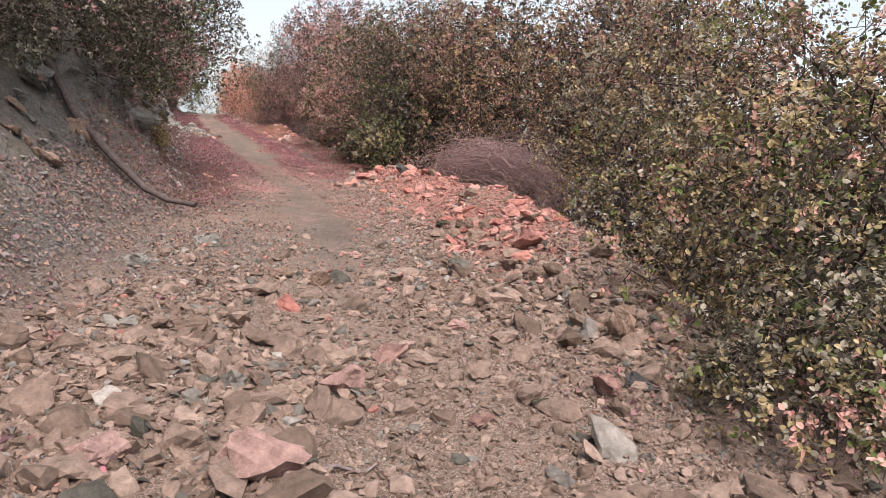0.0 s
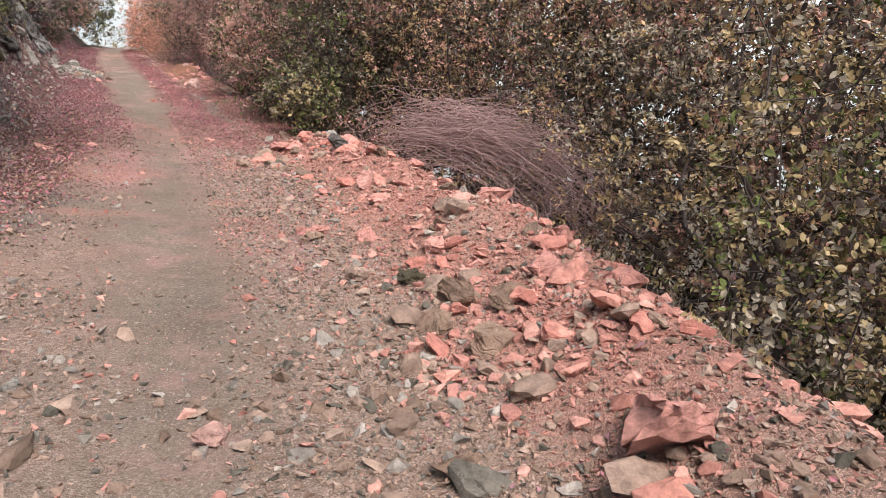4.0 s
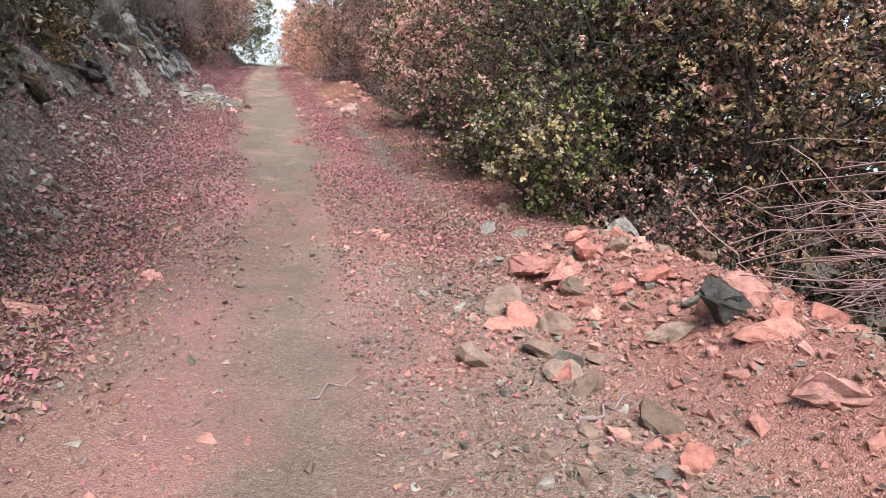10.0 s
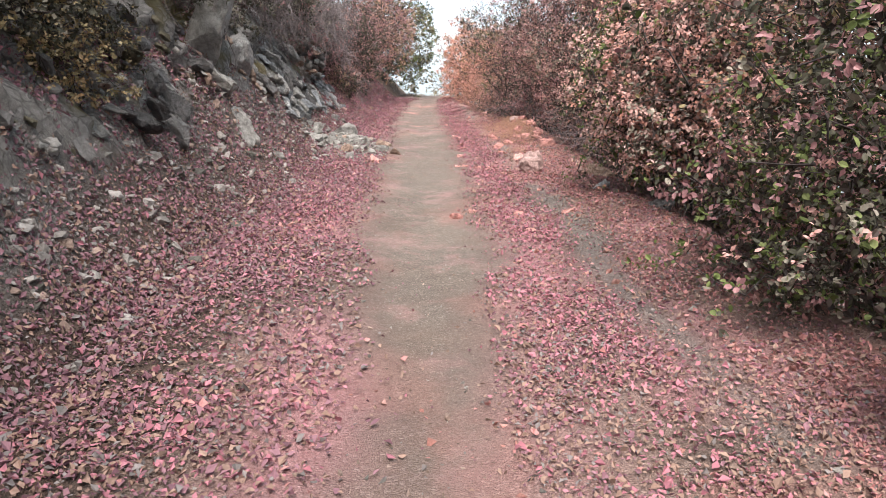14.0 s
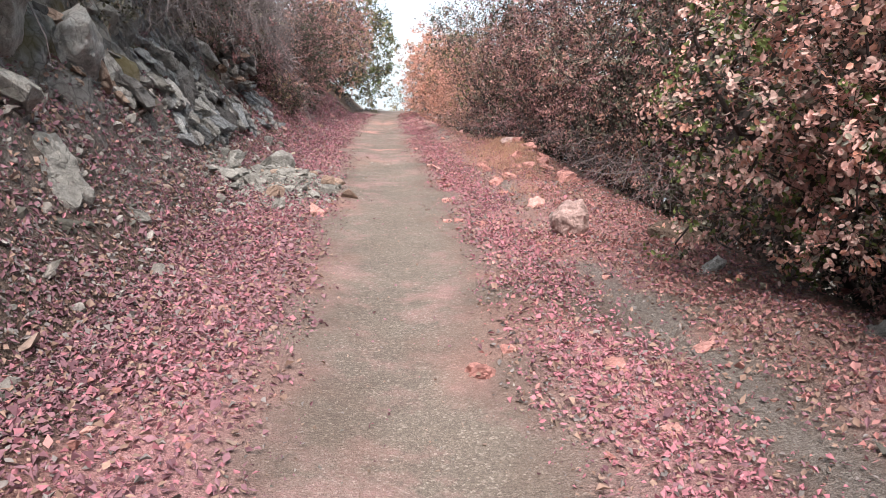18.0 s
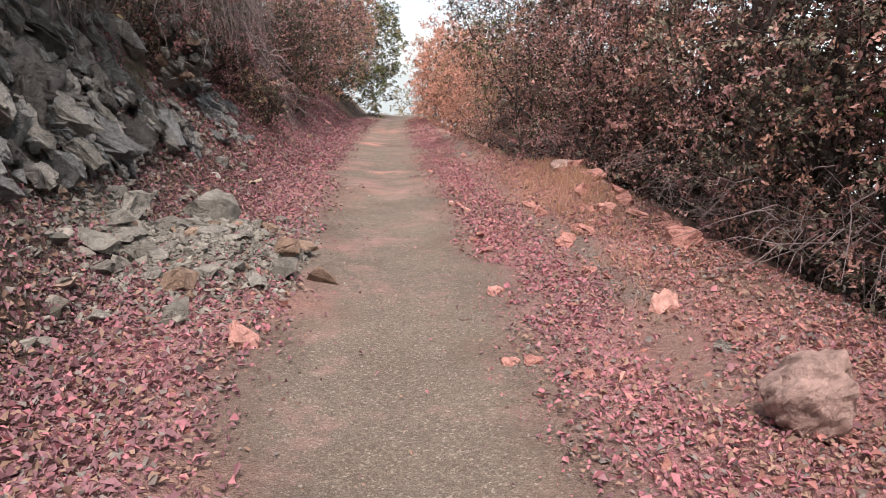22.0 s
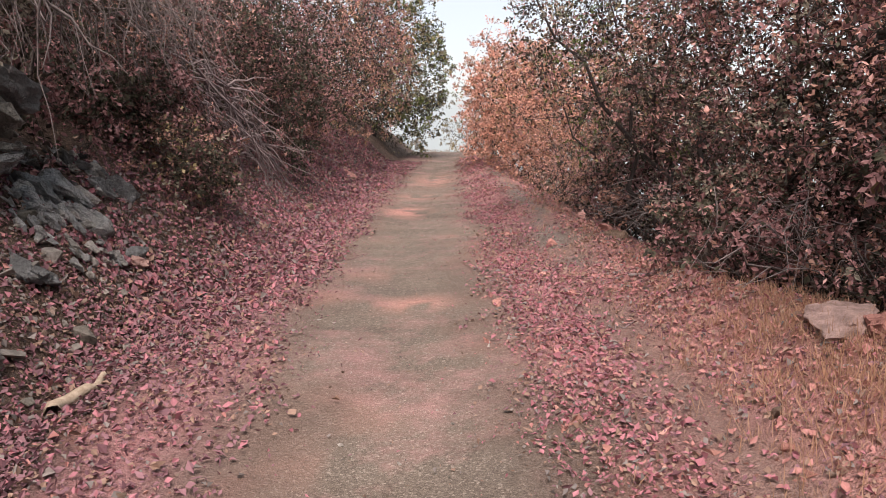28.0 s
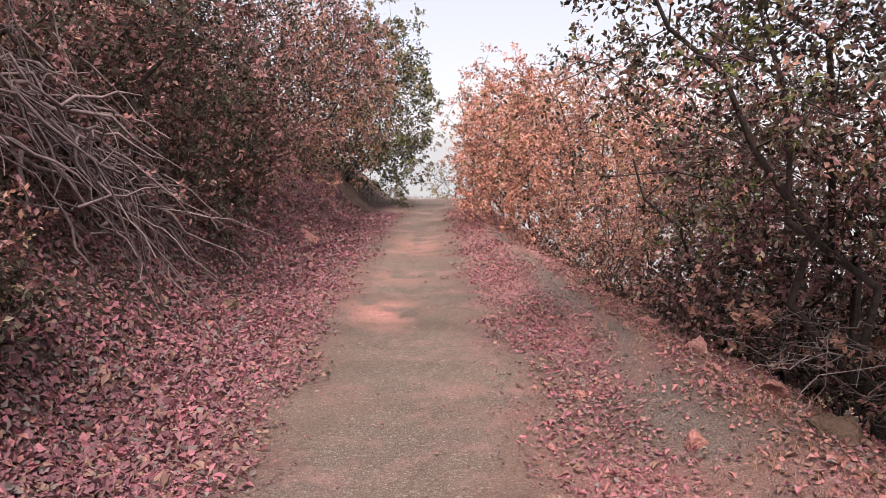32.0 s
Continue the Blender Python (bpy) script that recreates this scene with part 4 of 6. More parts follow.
lone_stone(3.42, 26.85, .22, "coral", "pale pink stone on the verge", 22, sink=.3)
lone_stone(3.48, 26.16, .15, "grey", "small grey stone on the verge", 23, sink=.3)
lone_stone(4.33, 24.95, .42, "tan", "low tan rock at the edge of the verge", 24, sink=.15, name="boulder")
lone_stone(4.1, 23.95, .3, "grey", "grey broken rock at the edge of the verge", 25, name="boulder")
lone_stone(4.35, 22.4, .3, "dark", "dark rock under the overhanging shrub", 26, name="boulder")
lone_stone(1.14, 26.2, .17, "coral", "small pink stone beside the track", 27, sink=.3)
lone_stone(.02, 24.49, .2, "pale", "pale stone resting on the leafy bank", 28, sink=.3)
lone_stone(-.02, 15.7, .26, "grey", "grey stone on the leafy bank", 29, sink=.3)
lone_stone(1.09, 15.5, .14, "coral", "small coral stone beside the track", 4)
lone_stone(.55, 14.75, .26, "coral", "flat pink stone in fallen leaves", 30)
lone_stone(3.87, 31.8, .4, "lichen", "flat tan rock slab on the grassy mound", 31, sink=.15, turn=(4, -6, 30), name="boulder")
lone_stone(4.1, 32.9, .24, "coral", "tan rock on the grassy mound", 32, name="boulder")
for sx, sy, sz in [(4.0, 31.55, .24), (4.13, 31.4, .24), (4.1, 31.05, .26), (3.8, 30.4, .24), (4.2, 30.5, .24), (4.1, 30.0, .22), (3.86, 29.7, .22), (3.7, 29.7, .18), (4.03, 29.3, .2), (4.16, 28.9, .26), (4.1, 28.3, .28), (3.27, 29.85, .22), (3.21, 30.2, .18), (3.46, 28.9, .22), (3.23, 28.6, .18)]:
    lone_stone(sx, sy, sz, "coral", "flat coral stone on the dry grassy verge", int(sx * 31 + sy * 5) % 13, sink=.25)
lone_stone(3.6, 35.3, .3, "tan", "low stone at the edge of the drop", 36)
for sx, sy, sz in [(3.75, 33.7, .12), (3.62, 36.0, .2), (3.55, 36.9, .24), (4.3, 29.3, .18), (4.25, 28.3, .15), (3.5, 37.9, .18)]:
    lone_stone(sx, sy, sz, "coral" if sz < .25 else "tan", "weathered stone at the crumbling edge of the verge", int(sy) + 20, sink=.2)
lone_stone(-.2, 31.6, .24, "grey", "grey stone on the leafy bank", 37)
lone_stone(.02, 38.6, .17, "tan", "small brown rock jutting from the bank", 38)
lone_stone(-.1, 43.6, (.5, .9, .3), "coral", "pinkish rock ledge at the foot of the bank", 39, sink=.02, turn=(0, 12, 5), name="boulder")
for sx, sy, sz in [(2.25, 22.3, .1), (.87, 23.1, .16), (2.9, 22.2, .16), (3.45, 22.5, .14), (2.95, 21.6, .12), (3.2, 27.7, .13), (3.28, 28.7, .14), (2.51, 30.46, .12), (2.46, 30.6, .1), (2.55, 30.1, .14), (2.56, 28.33, .13), (2.57, 28.87, .12), (2.69, 25.87, .13), (2.51, 26.05, .1), (2.4, 26.05, .1), (2.48, 27.2, .13), (2.46, 22.56, .1), (2.29, 22.25, .12), (3.52, 22.55, .15), (2.77, 16.65, .13), (2.8, 16.5, .12), (2.75, 34.2, .12), (2.35, 33.4, .1), (2.9, 33.6, .12), (2.6, 36.2, .12), (3.0, 35.4, .13)]:
    lone_stone(sx, sy, sz, "coral", "flat pink stone chip lying on the verge", int(sx * 10) % 9 + 40, 2)


def stone_heap():
    """The pale slide of broken rock at the foot of the bank."""
    top = thing("stone_heap", "pale grey heap of broken rock fallen from the bank", "rubble", (.5, 27.9, on_land(.5, 27.9)))
    rng = np.random.default_rng(31)

    def add(x, y, size, tone, lift=.2, turn=None):
        ob = put("stone", hull_object(int(rng.integers(0, len(HULLS))), ROCK[tone]), top)
        ob.matrix_parent_inverse = Matrix.Translation(-top.location)
        place(ob, x, y, on_land(x, y) + size * lift, size, turn, rng)
    n = 13000
    cx, cy = rng.normal(.42, .36, n), rng.normal(27.95, .6, n)
    ok = (cx < 1.25) & (cx > -.5)
    chips = stone_field("chip_fill", cx[ok], cy[ok], np.clip(rng.lognormal(-3.15, .5, ok.sum()), .015, .12), np.zeros(ok.sum(), int), [stone_material("chips_pale", (.19, .19, .172), (.27, .27, .246), (.37, .37, .335))], shapes=CHIPS)
    under("chip_fill", chips, top)["kind"] = "stuff"
    for _ in range(300):
        x, y = rng.normal(.4, .36), rng.normal(27.95, .55)
        if x > 1.15 or x < -.5:
            continue
        add(x, y, float(np.clip(rng.lognormal(-2.6, .5), .05, .24)), "pale" if rng.random() < .85 else "tan")
    add(.42, 28.6, .52, "pale", .2, (5, -8, 20))
    add(-.05, 28.2, .36, "pale", .25)
    add(.05, 27.3, .34, "pale")
    add(1.12, 27.85, .2, "tan", .5, (60, 10, 30))
    add(1.2, 28.05, .24, "tan", .4, (10, 20, 60))
    add(1.15, 27.45, .24, "pale", .2)
    add(1.38, 27.5, .28, "tan", .12, (0, 8, 100))
    add(1.02, 27.2, .22, "pale", .2)
    add(.65, 26.95, .24, "tan")


stone_heap()


def outcrop(name, y0, y1, count, tones, label, seed, low=.55, high=1.7, big=.6, squash=1.0):
    """Rock slabs set into the steep bank."""
    rng = np.random.default_rng(seed)
    ym = (y0 + y1) / 2
    top = thing(name, label, "rock", (float(toe_x(ym)) - .8, ym, on_land(float(toe_x(ym)) - .8, ym)))
    for i in range(count * 9):
        y, u = rng.uniform(y0, y1), rng.uniform(low - .1, high) ** squash
        if i >= count // 5 and vnoise(np.array([y * 1.3]), np.array([u * 2.1 + seed]), seed)[0] < .28:
            continue
        x = float(toe_x(y)) - u
        tone = ROCK[tones[int(rng.integers(0, len(tones)))]]
        s = float(rng.uniform(.4, .7)) * big if i < count // 5 else float(np.clip(rng.lognormal(math.log(big * .2), .55), .05, big * .7))
        ob = put("rock", (crag_object if s > .13 else hull_object)(int(rng.integers(0, len(CRAGS))), tone), top)
        ob.matrix_parent_inverse = Matrix.Translation(-top.location)
        place(ob, x + .1, y, on_land(x, y) - .03, (s * rng.uniform(.9, 1.6), s * rng.uniform(.8, 1.4), s * rng.uniform(.85, 1.4)), (rng.normal(-20, 16), rng.normal(46, 15), rng.normal(8, 20)))


outcrop("rock_outcrop", 26.8, 31.4, 66, ("blue", "grey", "blue", "grey", "dark"), "blue-grey fractured rock slabs jutting from the bank", 41, .6, 1.45, .66)
outcrop("rock_outcrop", 23.0, 27.0, 30, ("grey", "dark", "tan", "pale"), "broken rock face on the bank above leaves", 42, .9, 1.6, .55)
outcrop("rock_outcrop", 17.5, 23.0, 24, ("dark", "moss", "dark", "grey"), "dark mossy rock face hollowed under roots", 43, .75, 1.7, .55)
outcrop("rock_outcrop", 11.5, 17.5, 22, ("grey", "grey", "tan", "pale"), "grey weathered rock face under oaks", 44, .8, 1.7, .5)
outcrop("rock_outcrop", 7.5, 11.5, 9, ("grey", "grey", "tan"), "grey crumbling rocks in the gravel bank", 45, 1.2, 2.4, .5)
outcrop("rock_outcrop", 32.75, 33.95, 18, ("blue", "blue", "grey"), "pale blue-grey fractured slab at the foot of the bank", 47, .55, 1.05, .28)
outcrop("rock_outcrop", 33.2, 34.4, 8, ("grey", "blue", "dark"), "grey lichened rocks at the edge of the bank", 46, 1.0, 1.4, .36)


def rock_knob():
    """A head of weathered rock that stands out of the bank and overhangs its foot."""
    rng = np.random.default_rng(53)
    top = thing("rock_outcrop", "dark lichened knob of rock overhanging the leafy bank", "rock", (-1.05, 32.85, on_land(-1.05, 32.85)))
    for i in range(46):
        h = i / 45
        a = rng.uniform(-1.9, 1.5)
        r = .34 * math.sin(math.pi * (.28 + .6 * h)) * rng.uniform(.55, 1)
        x, y, z = -.97 + r * math.cos(a) * 1.15, 32.85 + r * math.sin(a) * 1.5, .74 + .92 * h
        size = float(rng.uniform(.13, .27)) if i % 4 else .34
        ob = put("rock", crag_object(int(rng.integers(0, len(CRAGS))), ROCK[("grey", "blue", "grey", "pale", "tan")[int(rng.integers(0, 5))]]), top)
        ob.matrix_parent_inverse = Matrix.Translation(-top.location)
        if not i % 4:
            x, y = -1.02, 32.85
        place(ob, x, y, z, (size, size * rng.uniform(.9, 1.4), size * rng.uniform(.7, 1.1)), (rng.normal(-10, 22), rng.normal(20, 22), rng.normal(8, 40)))


rock_knob()
for sx, sy, sz in [(-.42, 32.5, .34), (-.62, 33.1, .36), (-.5, 33.5, .34), (-.72, 33.6, .4), (-.85, 33.35, .36)]:
    lone_stone(sx, sy, sz, "blue", "fractured blue-grey slab at the bank's foot", int(sy * 10) % 13, sink=.1, turn=(-18, 42, 8 + 20 * sx))
lone_stone(-.2, 33.45, .17, "rose", "small pink stone in leaves under the bank", 9, sink=.3)


def bank_stones():
    """Chips of rock that have come to rest on the leafy bank."""
    n = 3600
    y = RNG.uniform(11, 33, n)
    x = toe_x(y) + .1 - 1.0 * RNG.random(n) ** .8
    keep = vnoise(x * 1.7, y * 1.1, 131) > .3
    x, y = x[keep], y[keep]
    size = np.clip(RNG.lognormal(-3.0, .5, len(x)), .025, .17)
    pick = RNG.choice([0, 2, 3], len(x), p=[.25, .3, .45])
    me = stone_field("bank_stones", x, y, size, pick, STONE, .12, .5, shapes=PLAIN)
    tagged(new("bank_stones", me), "grey and tan rock chips scattered over the leafy bank", "stones", kind="stuff")


bank_stones()
for fx, fy, fz, s, turn, tone in [(-.72, 24.3, 1.55, (.6, 1.0, 1.5), (0, 6, 10), "pale"), (-.62, 25.2, 1.2, (.5, .7, 1.0), (8, 12, 60), "grey"), (-.38, 23.9, .4, (.45, .6, .75), (0, 25, 40), "pale"), (-.7, 25.6, .55, (.5, .8, .9), (-10, 20, 10), "grey"), (-.95, 17.2, .8, (.7, 1.2, 1.3), (0, 15, 15), "moss"), (-.85, 16.2, .6, (.6, 1.0, .9), (10, 20, 0), "grey"), (-.85, 33.0, 1.25, (.65, .8, .7), (5, 5, 30), "dark")]:
    tagged(place(new("boulder", some_rock(int(fy) + 80, tone, 4)), fx, fy, fz, s, turn), "weathered rock face standing out of the bank", "rock", group="rock faces")


# ---------------------------------------------------------------- shrubs and trees
def weights_pick(w, n, rng):
    w = np.asarray(w, float)
    return (rng.random((n, 1)) * w.sum(-1, keepdims=True) > np.cumsum(np.broadcast_to(w, (n, w.shape[-1])), 1)).sum(1)


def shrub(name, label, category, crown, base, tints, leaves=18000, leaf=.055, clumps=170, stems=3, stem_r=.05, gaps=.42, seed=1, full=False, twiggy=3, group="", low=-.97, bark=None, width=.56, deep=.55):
    """A shrub or tree: stems, branches and a crown of separate leaves in clumps.
    crown: centre x, y, z and radii; base: where it is rooted; tints: leaf colours and their shares."""
    rng = np.random.default_rng(seed)
    bark = bark or M_BARK
    cx, cy, cz, rx, ry, rz = crown
    C, R = np.array([cx, cy, cz]), np.array([rx, ry, rz])
    bx, by = base
    root = np.array([bx, by, on_land(bx, by)])
    top = thing(name, label, category, tuple(root), group)
    # clump centres, thinned by a noise so that the crown has holes and an uneven outline
    clumps = int(clumps * .62)
    d = unit(rng.normal(0, 1, (clumps * 8, 3)))
    d = d[d[:, 2] > low]
    rr = rng.uniform(0, 1, len(d)) ** .33
    lumps = 1 + .28 * fbm(d[:, 0] * 1.9 + seed, d[:, 1] * 1.9 + d[:, 2] * 2.3, seed + 5, 3)
    p = C + d * R * (rr * lumps)[:, None]
    hole = vnoise(p[:, 0] * 1.6 + seed, p[:, 2] * 1.6 + p[:, 1] * 1.1, seed + 9)
    p, rr = p[hole > gaps * .8], rr[hole > gaps * .8]
    above = p[:, 2] > land(p[:, 0], p[:, 1]) + .08
    p, rr = p[above][:clumps], rr[above][:clumps]
    # stems
    paths, trunks = [], []
    for k in range(stems):
        tip = C + rng.normal(0, .42, 3) * R * [1, 1, .35] + [0, 0, .35 * rz]
        foot = root + [rng.normal(0, .1) * (stems > 1), rng.normal(0, .14) * (stems > 1), -.15]
        path = bend(foot, tip, .09 * max(rz, .6), 9, 0, rng)
        paths.append(path)
        t = Tubes()
        t.add(path, stem_r * rng.uniform(.75, 1.15), stem_r * .22, 8)
        trunks.append(under("trunk" if stems == 1 else "stem", t.mesh("stem", bark), top))
    allp = np.concatenate([q[2:] for q in paths])
    twigs = Tubes()
    n_limb = len(p)
    first = np.linalg.norm(p[:, None] - allp[None], axis=2).min(1)
    order = np.argsort(first)
    p = p[order]
    nodes = np.concatenate([allp, p])
    for i in range(n_limb):
        seen = nodes[:len(allp) + i]
        gap = np.linalg.norm(seen - p[i], axis=1) + np.maximum(0, seen[:, 2] - p[i, 2]) * .6
        root_at = seen[gap.argmin()]
        if i < 6:
            one = Tubes()
            one.add(bend(root_at, p[i], .035, 6, .03, rng), stem_r * .3, .005, 5)
            near = min(range(stems), key=lambda q: np.linalg.norm(paths[q] - root_at, axis=1).min())
            under("limb", one.mesh("limb", bark), trunks[near])
        else:
            twigs.add(bend(root_at, p[i], .04, 3, .02, rng), stem_r * .2 * rng.uniform(.5, 1), .003, 3)
    # twigs that end in sprays of leaves
    k = 11
    per = max(4, int(leaves * .34 / max(len(p), 1) / k))
    nt = len(p) * per
    ci = np.repeat(np.arange(len(p)), per)
    away = unit((p[ci] - C) / R)
    out = unit(away * .55 + rng.normal(0, .7, (nt, 3)) + [0, 0, .3])
    reach = (rng.uniform(.13, .3, len(p)) * (.55 + .35 * rx))[ci] * rng.uniform(.75, 1.1, nt)
    start = p[ci] + rng.normal(0, .04, (nt, 3))
    end = start + out * reach[:, None]
    for i in range(0, nt, max(1, 9 - twiggy)):
        twigs.add(np.stack([start[i], end[i]]), .0035, .0015, 3)
    under("twigwork", twigs.mesh("twigwork", bark if twiggy < 4 else M_TWIG), top)["kind"] = "stuff"
    s = 1 - rng.random((nt, k)) ** 1.5 * .75
    pos = (start[:, None] + (end - start)[:, None] * s[..., None] + rng.normal(0, .01, (nt, k, 3))).reshape(-1, 3)
    o2 = np.repeat(out, k, 0)
    around = rng.normal(0, 1, (nt * k, 3))
    around = unit(around - o2 * (around * o2).sum(1, keepdims=True))
    ax = unit(o2 * .45 + around * .8 + [0, 0, -.08])
    nr = unit(o2 * .7 + [0, 0, .55] + rng.normal(0, .3, (nt * k, 3)))
    names = list(tints)
    w = np.array([tints[q] for q in names], float)
    blot = np.stack([vnoise(start[:, 0] * 1.5 + 7 * j + seed, start[:, 2] * 1.5 + start[:, 1] * 1.2, seed + 31 * j) for j in range(len(names))], 1)
    wt = np.repeat(w[None] * (.12 + blot ** 4 * 7), k, 0)
    idx = np.repeat(weights_pick(w[None] * (.12 + blot ** 4 * 7), nt, rng), k)
    stray = rng.random(nt * k) < .3
    idx = np.where(stray, weights_pick(wt, nt * k, rng), idx)
    size = leaf * rng.uniform(.6, 1.4, nt * k)
    # the crowded leaves inside the crown; the deep tint paints the crown's inner shade
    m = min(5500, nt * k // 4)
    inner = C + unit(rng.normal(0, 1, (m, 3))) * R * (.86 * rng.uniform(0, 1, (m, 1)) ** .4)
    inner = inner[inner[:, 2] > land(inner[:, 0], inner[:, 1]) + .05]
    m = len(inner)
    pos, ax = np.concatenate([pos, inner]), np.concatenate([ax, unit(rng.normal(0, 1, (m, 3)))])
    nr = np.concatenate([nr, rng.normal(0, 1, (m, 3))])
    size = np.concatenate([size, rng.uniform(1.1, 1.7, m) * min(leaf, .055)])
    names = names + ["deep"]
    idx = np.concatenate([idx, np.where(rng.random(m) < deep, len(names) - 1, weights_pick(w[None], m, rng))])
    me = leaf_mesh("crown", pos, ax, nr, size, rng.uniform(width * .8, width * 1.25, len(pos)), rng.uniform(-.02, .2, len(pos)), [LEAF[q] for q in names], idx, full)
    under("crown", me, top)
    return top


OAK_R = dict(name="oak_shrub", category="shrub")
# the near slope, olive and grey-green
shrub(label="olive-green scrub oak with leathery leaves leaning over the track", crown=(4.0, 3.6, .45, 1.3, 1.35, 1.9), base=(4.0, 3.7), tints=dict(olive=.8, green=1.1, grey=1.1, gold=.06, pink=.12, dark=.45, rust=.2), leaves=56000, leaf=.034, clumps=420, gaps=.12, seed=11, full=True, **OAK_R)
shrub(label="tall olive scrub oak on the slope below the track", crown=(5.25, 6.3, 1.0, 1.6, 1.6, 2.4), base=(5.3, 6.3), tints=dict(olive=1.1, gold=.2, grey=1.1, green=.3, dark=.2, rust=.15), leaves=66000, leaf=.034, clumps=480, gaps=.12, seed=12, full=True, **OAK_R)
shrub(label="olive scrub oak with yellowing leaves below the rubble", crown=(6.15, 8.7, .9, 1.55, 1.7, 2.5), base=(6.1, 8.5), tints=dict(olive=1, gold=.6, grey=1.1, dark=.1, rust=.35), leaves=50000, leaf=.04, clumps=420, gaps=.16, seed=13, **OAK_R)
shrub(label="scrub oak with gold and rust leaves over dark stems", crown=(6.7, 11.2, .8, 1.6, 1.7, 2.5), base=(6.9, 11.0), tints=dict(olive=.8, gold=0.5, rust=0.25, dark=0.6, grey=.5), leaves=46000, leaf=.042, clumps=400, gaps=.18, stems=4, seed=14, **OAK_R)
shrub(label="rust-leaved scrub oak behind the brush pile", crown=(6.9, 14.6, .9, 1.6, 1.8, 2.3), base=(7.0, 14.5), tints=dict(rust=0.45, dark=0.7, pink=.3, gold=0.4, olive=.5), leaves=36000, leaf=.044, clumps=320, gaps=.2, stems=4, seed=15, **OAK_R)
shrub(label="dense dark green oak bush crowding the track", crown=(5.3, 18.9, 1.5, 1.85, 2.0, 2.6), base=(5.4, 18.7), tints=dict(dark=1.3, green=.8, grey=.5, olive=.08, mauve=.2, pink=.06), leaves=70000, leaf=.04, clumps=560, gaps=.12, seed=16, full=True, low=-.95, **OAK_R)
shrub(label="dusky scrub oak with pink-brown leaves", crown=(5.2, 21.8, 1.6, 1.6, 1.6, 2.6), base=(5.3, 21.6), tints=dict(blush=1.1, pink=.5, rust=.2, green=.9, grey=.7, olive=.5, dark=.3), leaves=66000, leaf=.036, clumps=420, gaps=.18, seed=17, full=True, low=-.95, **OAK_R)
shrub(label="pink-leaved scrub oak hanging over the verge", crown=(4.8, 23.5, 1.0, 1.3, 1.3, 1.5), base=(5.2, 23.7), tints=dict(blush=1.3, pink=.7, green=.5, coral=.3, grey=.5, dark=.5), leaves=44000, leaf=.035, clumps=190, gaps=.34, seed=18, full=True, low=-.95, **OAK_R)
shrub(label="dark shady scrub oak with bare stems", crown=(5.4, 25.9, 1.25, 1.4, 1.4, 2.0), base=(5.5, 25.8), tints=dict(dark=1.4, mauve=.4, rust=.2, green=.4, pink=.2), leaves=44000, leaf=.044, clumps=380, gaps=.12, stems=6, stem_r=.06, seed=19, **OAK_R)
shrub(label="brown-leaved scrub oak over tangled stems", crown=(5.2, 28.6, 1.4, 1.4, 1.5, 1.8), base=(5.4, 28.5), tints=dict(rust=.5, mauve=.9, dark=.4, pink=.6, grey=.5), leaves=58000, leaf=.035, clumps=360, gaps=.22, stems=5, seed=20, **OAK_R)
shrub(label="reddish brown scrub oak beside the grassy mound", crown=(5.1, 31.6, 1.35, 1.5, 1.6, 1.9), base=(5.3, 31.5), tints=dict(rust=.5, mauve=1.1, dark=.4, grey=.4, pink=.6), leaves=58000, leaf=.035, clumps=360, gaps=.22, stems=5, seed=21, **OAK_R)
shrub(label="dusky scrub oak at the edge of the drop", crown=(4.7, 34.3, 1.15, 1.3, 1.3, 1.6), base=(4.9, 34.3), tints=dict(pink=.6, mauve=.9, dark=.4, rust=.5, grey=.5), leaves=58000, leaf=.035, clumps=360, gaps=.22, stems=4, seed=22, **OAK_R)
shrub(label="rust and olive scrub oak behind the berm's end", crown=(6.3, 16.6, .7, 1.25, 1.3, 2.0), base=(6.4, 16.6), tints=dict(rust=0.35, olive=.7, gold=0.35, dark=0.8, pink=.2), leaves=32000, leaf=.042, clumps=300, gaps=.18, stems=4, seed=190, **OAK_R)
# taller oaks behind
for k, (tx, ty, tz, r) in enumerate([(6.6, 16.8, 2.6, 1.9), (7.4, 22.5, 2.9, 2.2), (6.6, 20.2, 3.2, 1.6), (7.0, 9.8, 3.0, 1.7), (6.0, 27.2, 3.2, 1.7), (5.5, 30.2, 3.6, 1.6), (5.2, 34.4, 3.2, 1.6), (7.8, 13.4, 2.6, 1.8)]):
    shrub("oak_tree", "taller brown-leaved oak behind the scrub", "tree", (tx, ty, tz, r, r, 1.7), (tx + .2, ty), dict(rust=.7, mauve=.6, gold=.5, grey=.5, olive=.4) if ty < 25 else dict(mauve=1, pink=.5, rust=.3, grey=.3, dark=.4), leaves=20000 if ty < 25 else 40000, leaf=.055, clumps=260, gaps=.28, stems=2, stem_r=.07, seed=160 + k, group="taller oaks")
shrub(label="low olive oak bush spilling onto the rubble", crown=(2.98, 2.5, .08, .72, .8, .78), base=(3.2, 2.6), tints=dict(olive=.7, green=1.1, grey=.7, gold=.05, pink=.15, dark=.7), leaves=26000, leaf=.03, clumps=280, gaps=.1, stems=6, stem_r=.02, full=True, seed=195, **OAK_R)
shrub(label="bright pink-leaved oak sprays over the verge", crown=(4.6, 22.7, 1.15, .8, 1.5, 1.0), base=(5.0, 22.8), tints=dict(blush=1.6, pink=.6, coral=.4, grey=.5), leaves=46000, leaf=.034, clumps=340, gaps=.2, stems=4, stem_r=.025, full=True, seed=196, **OAK_R)
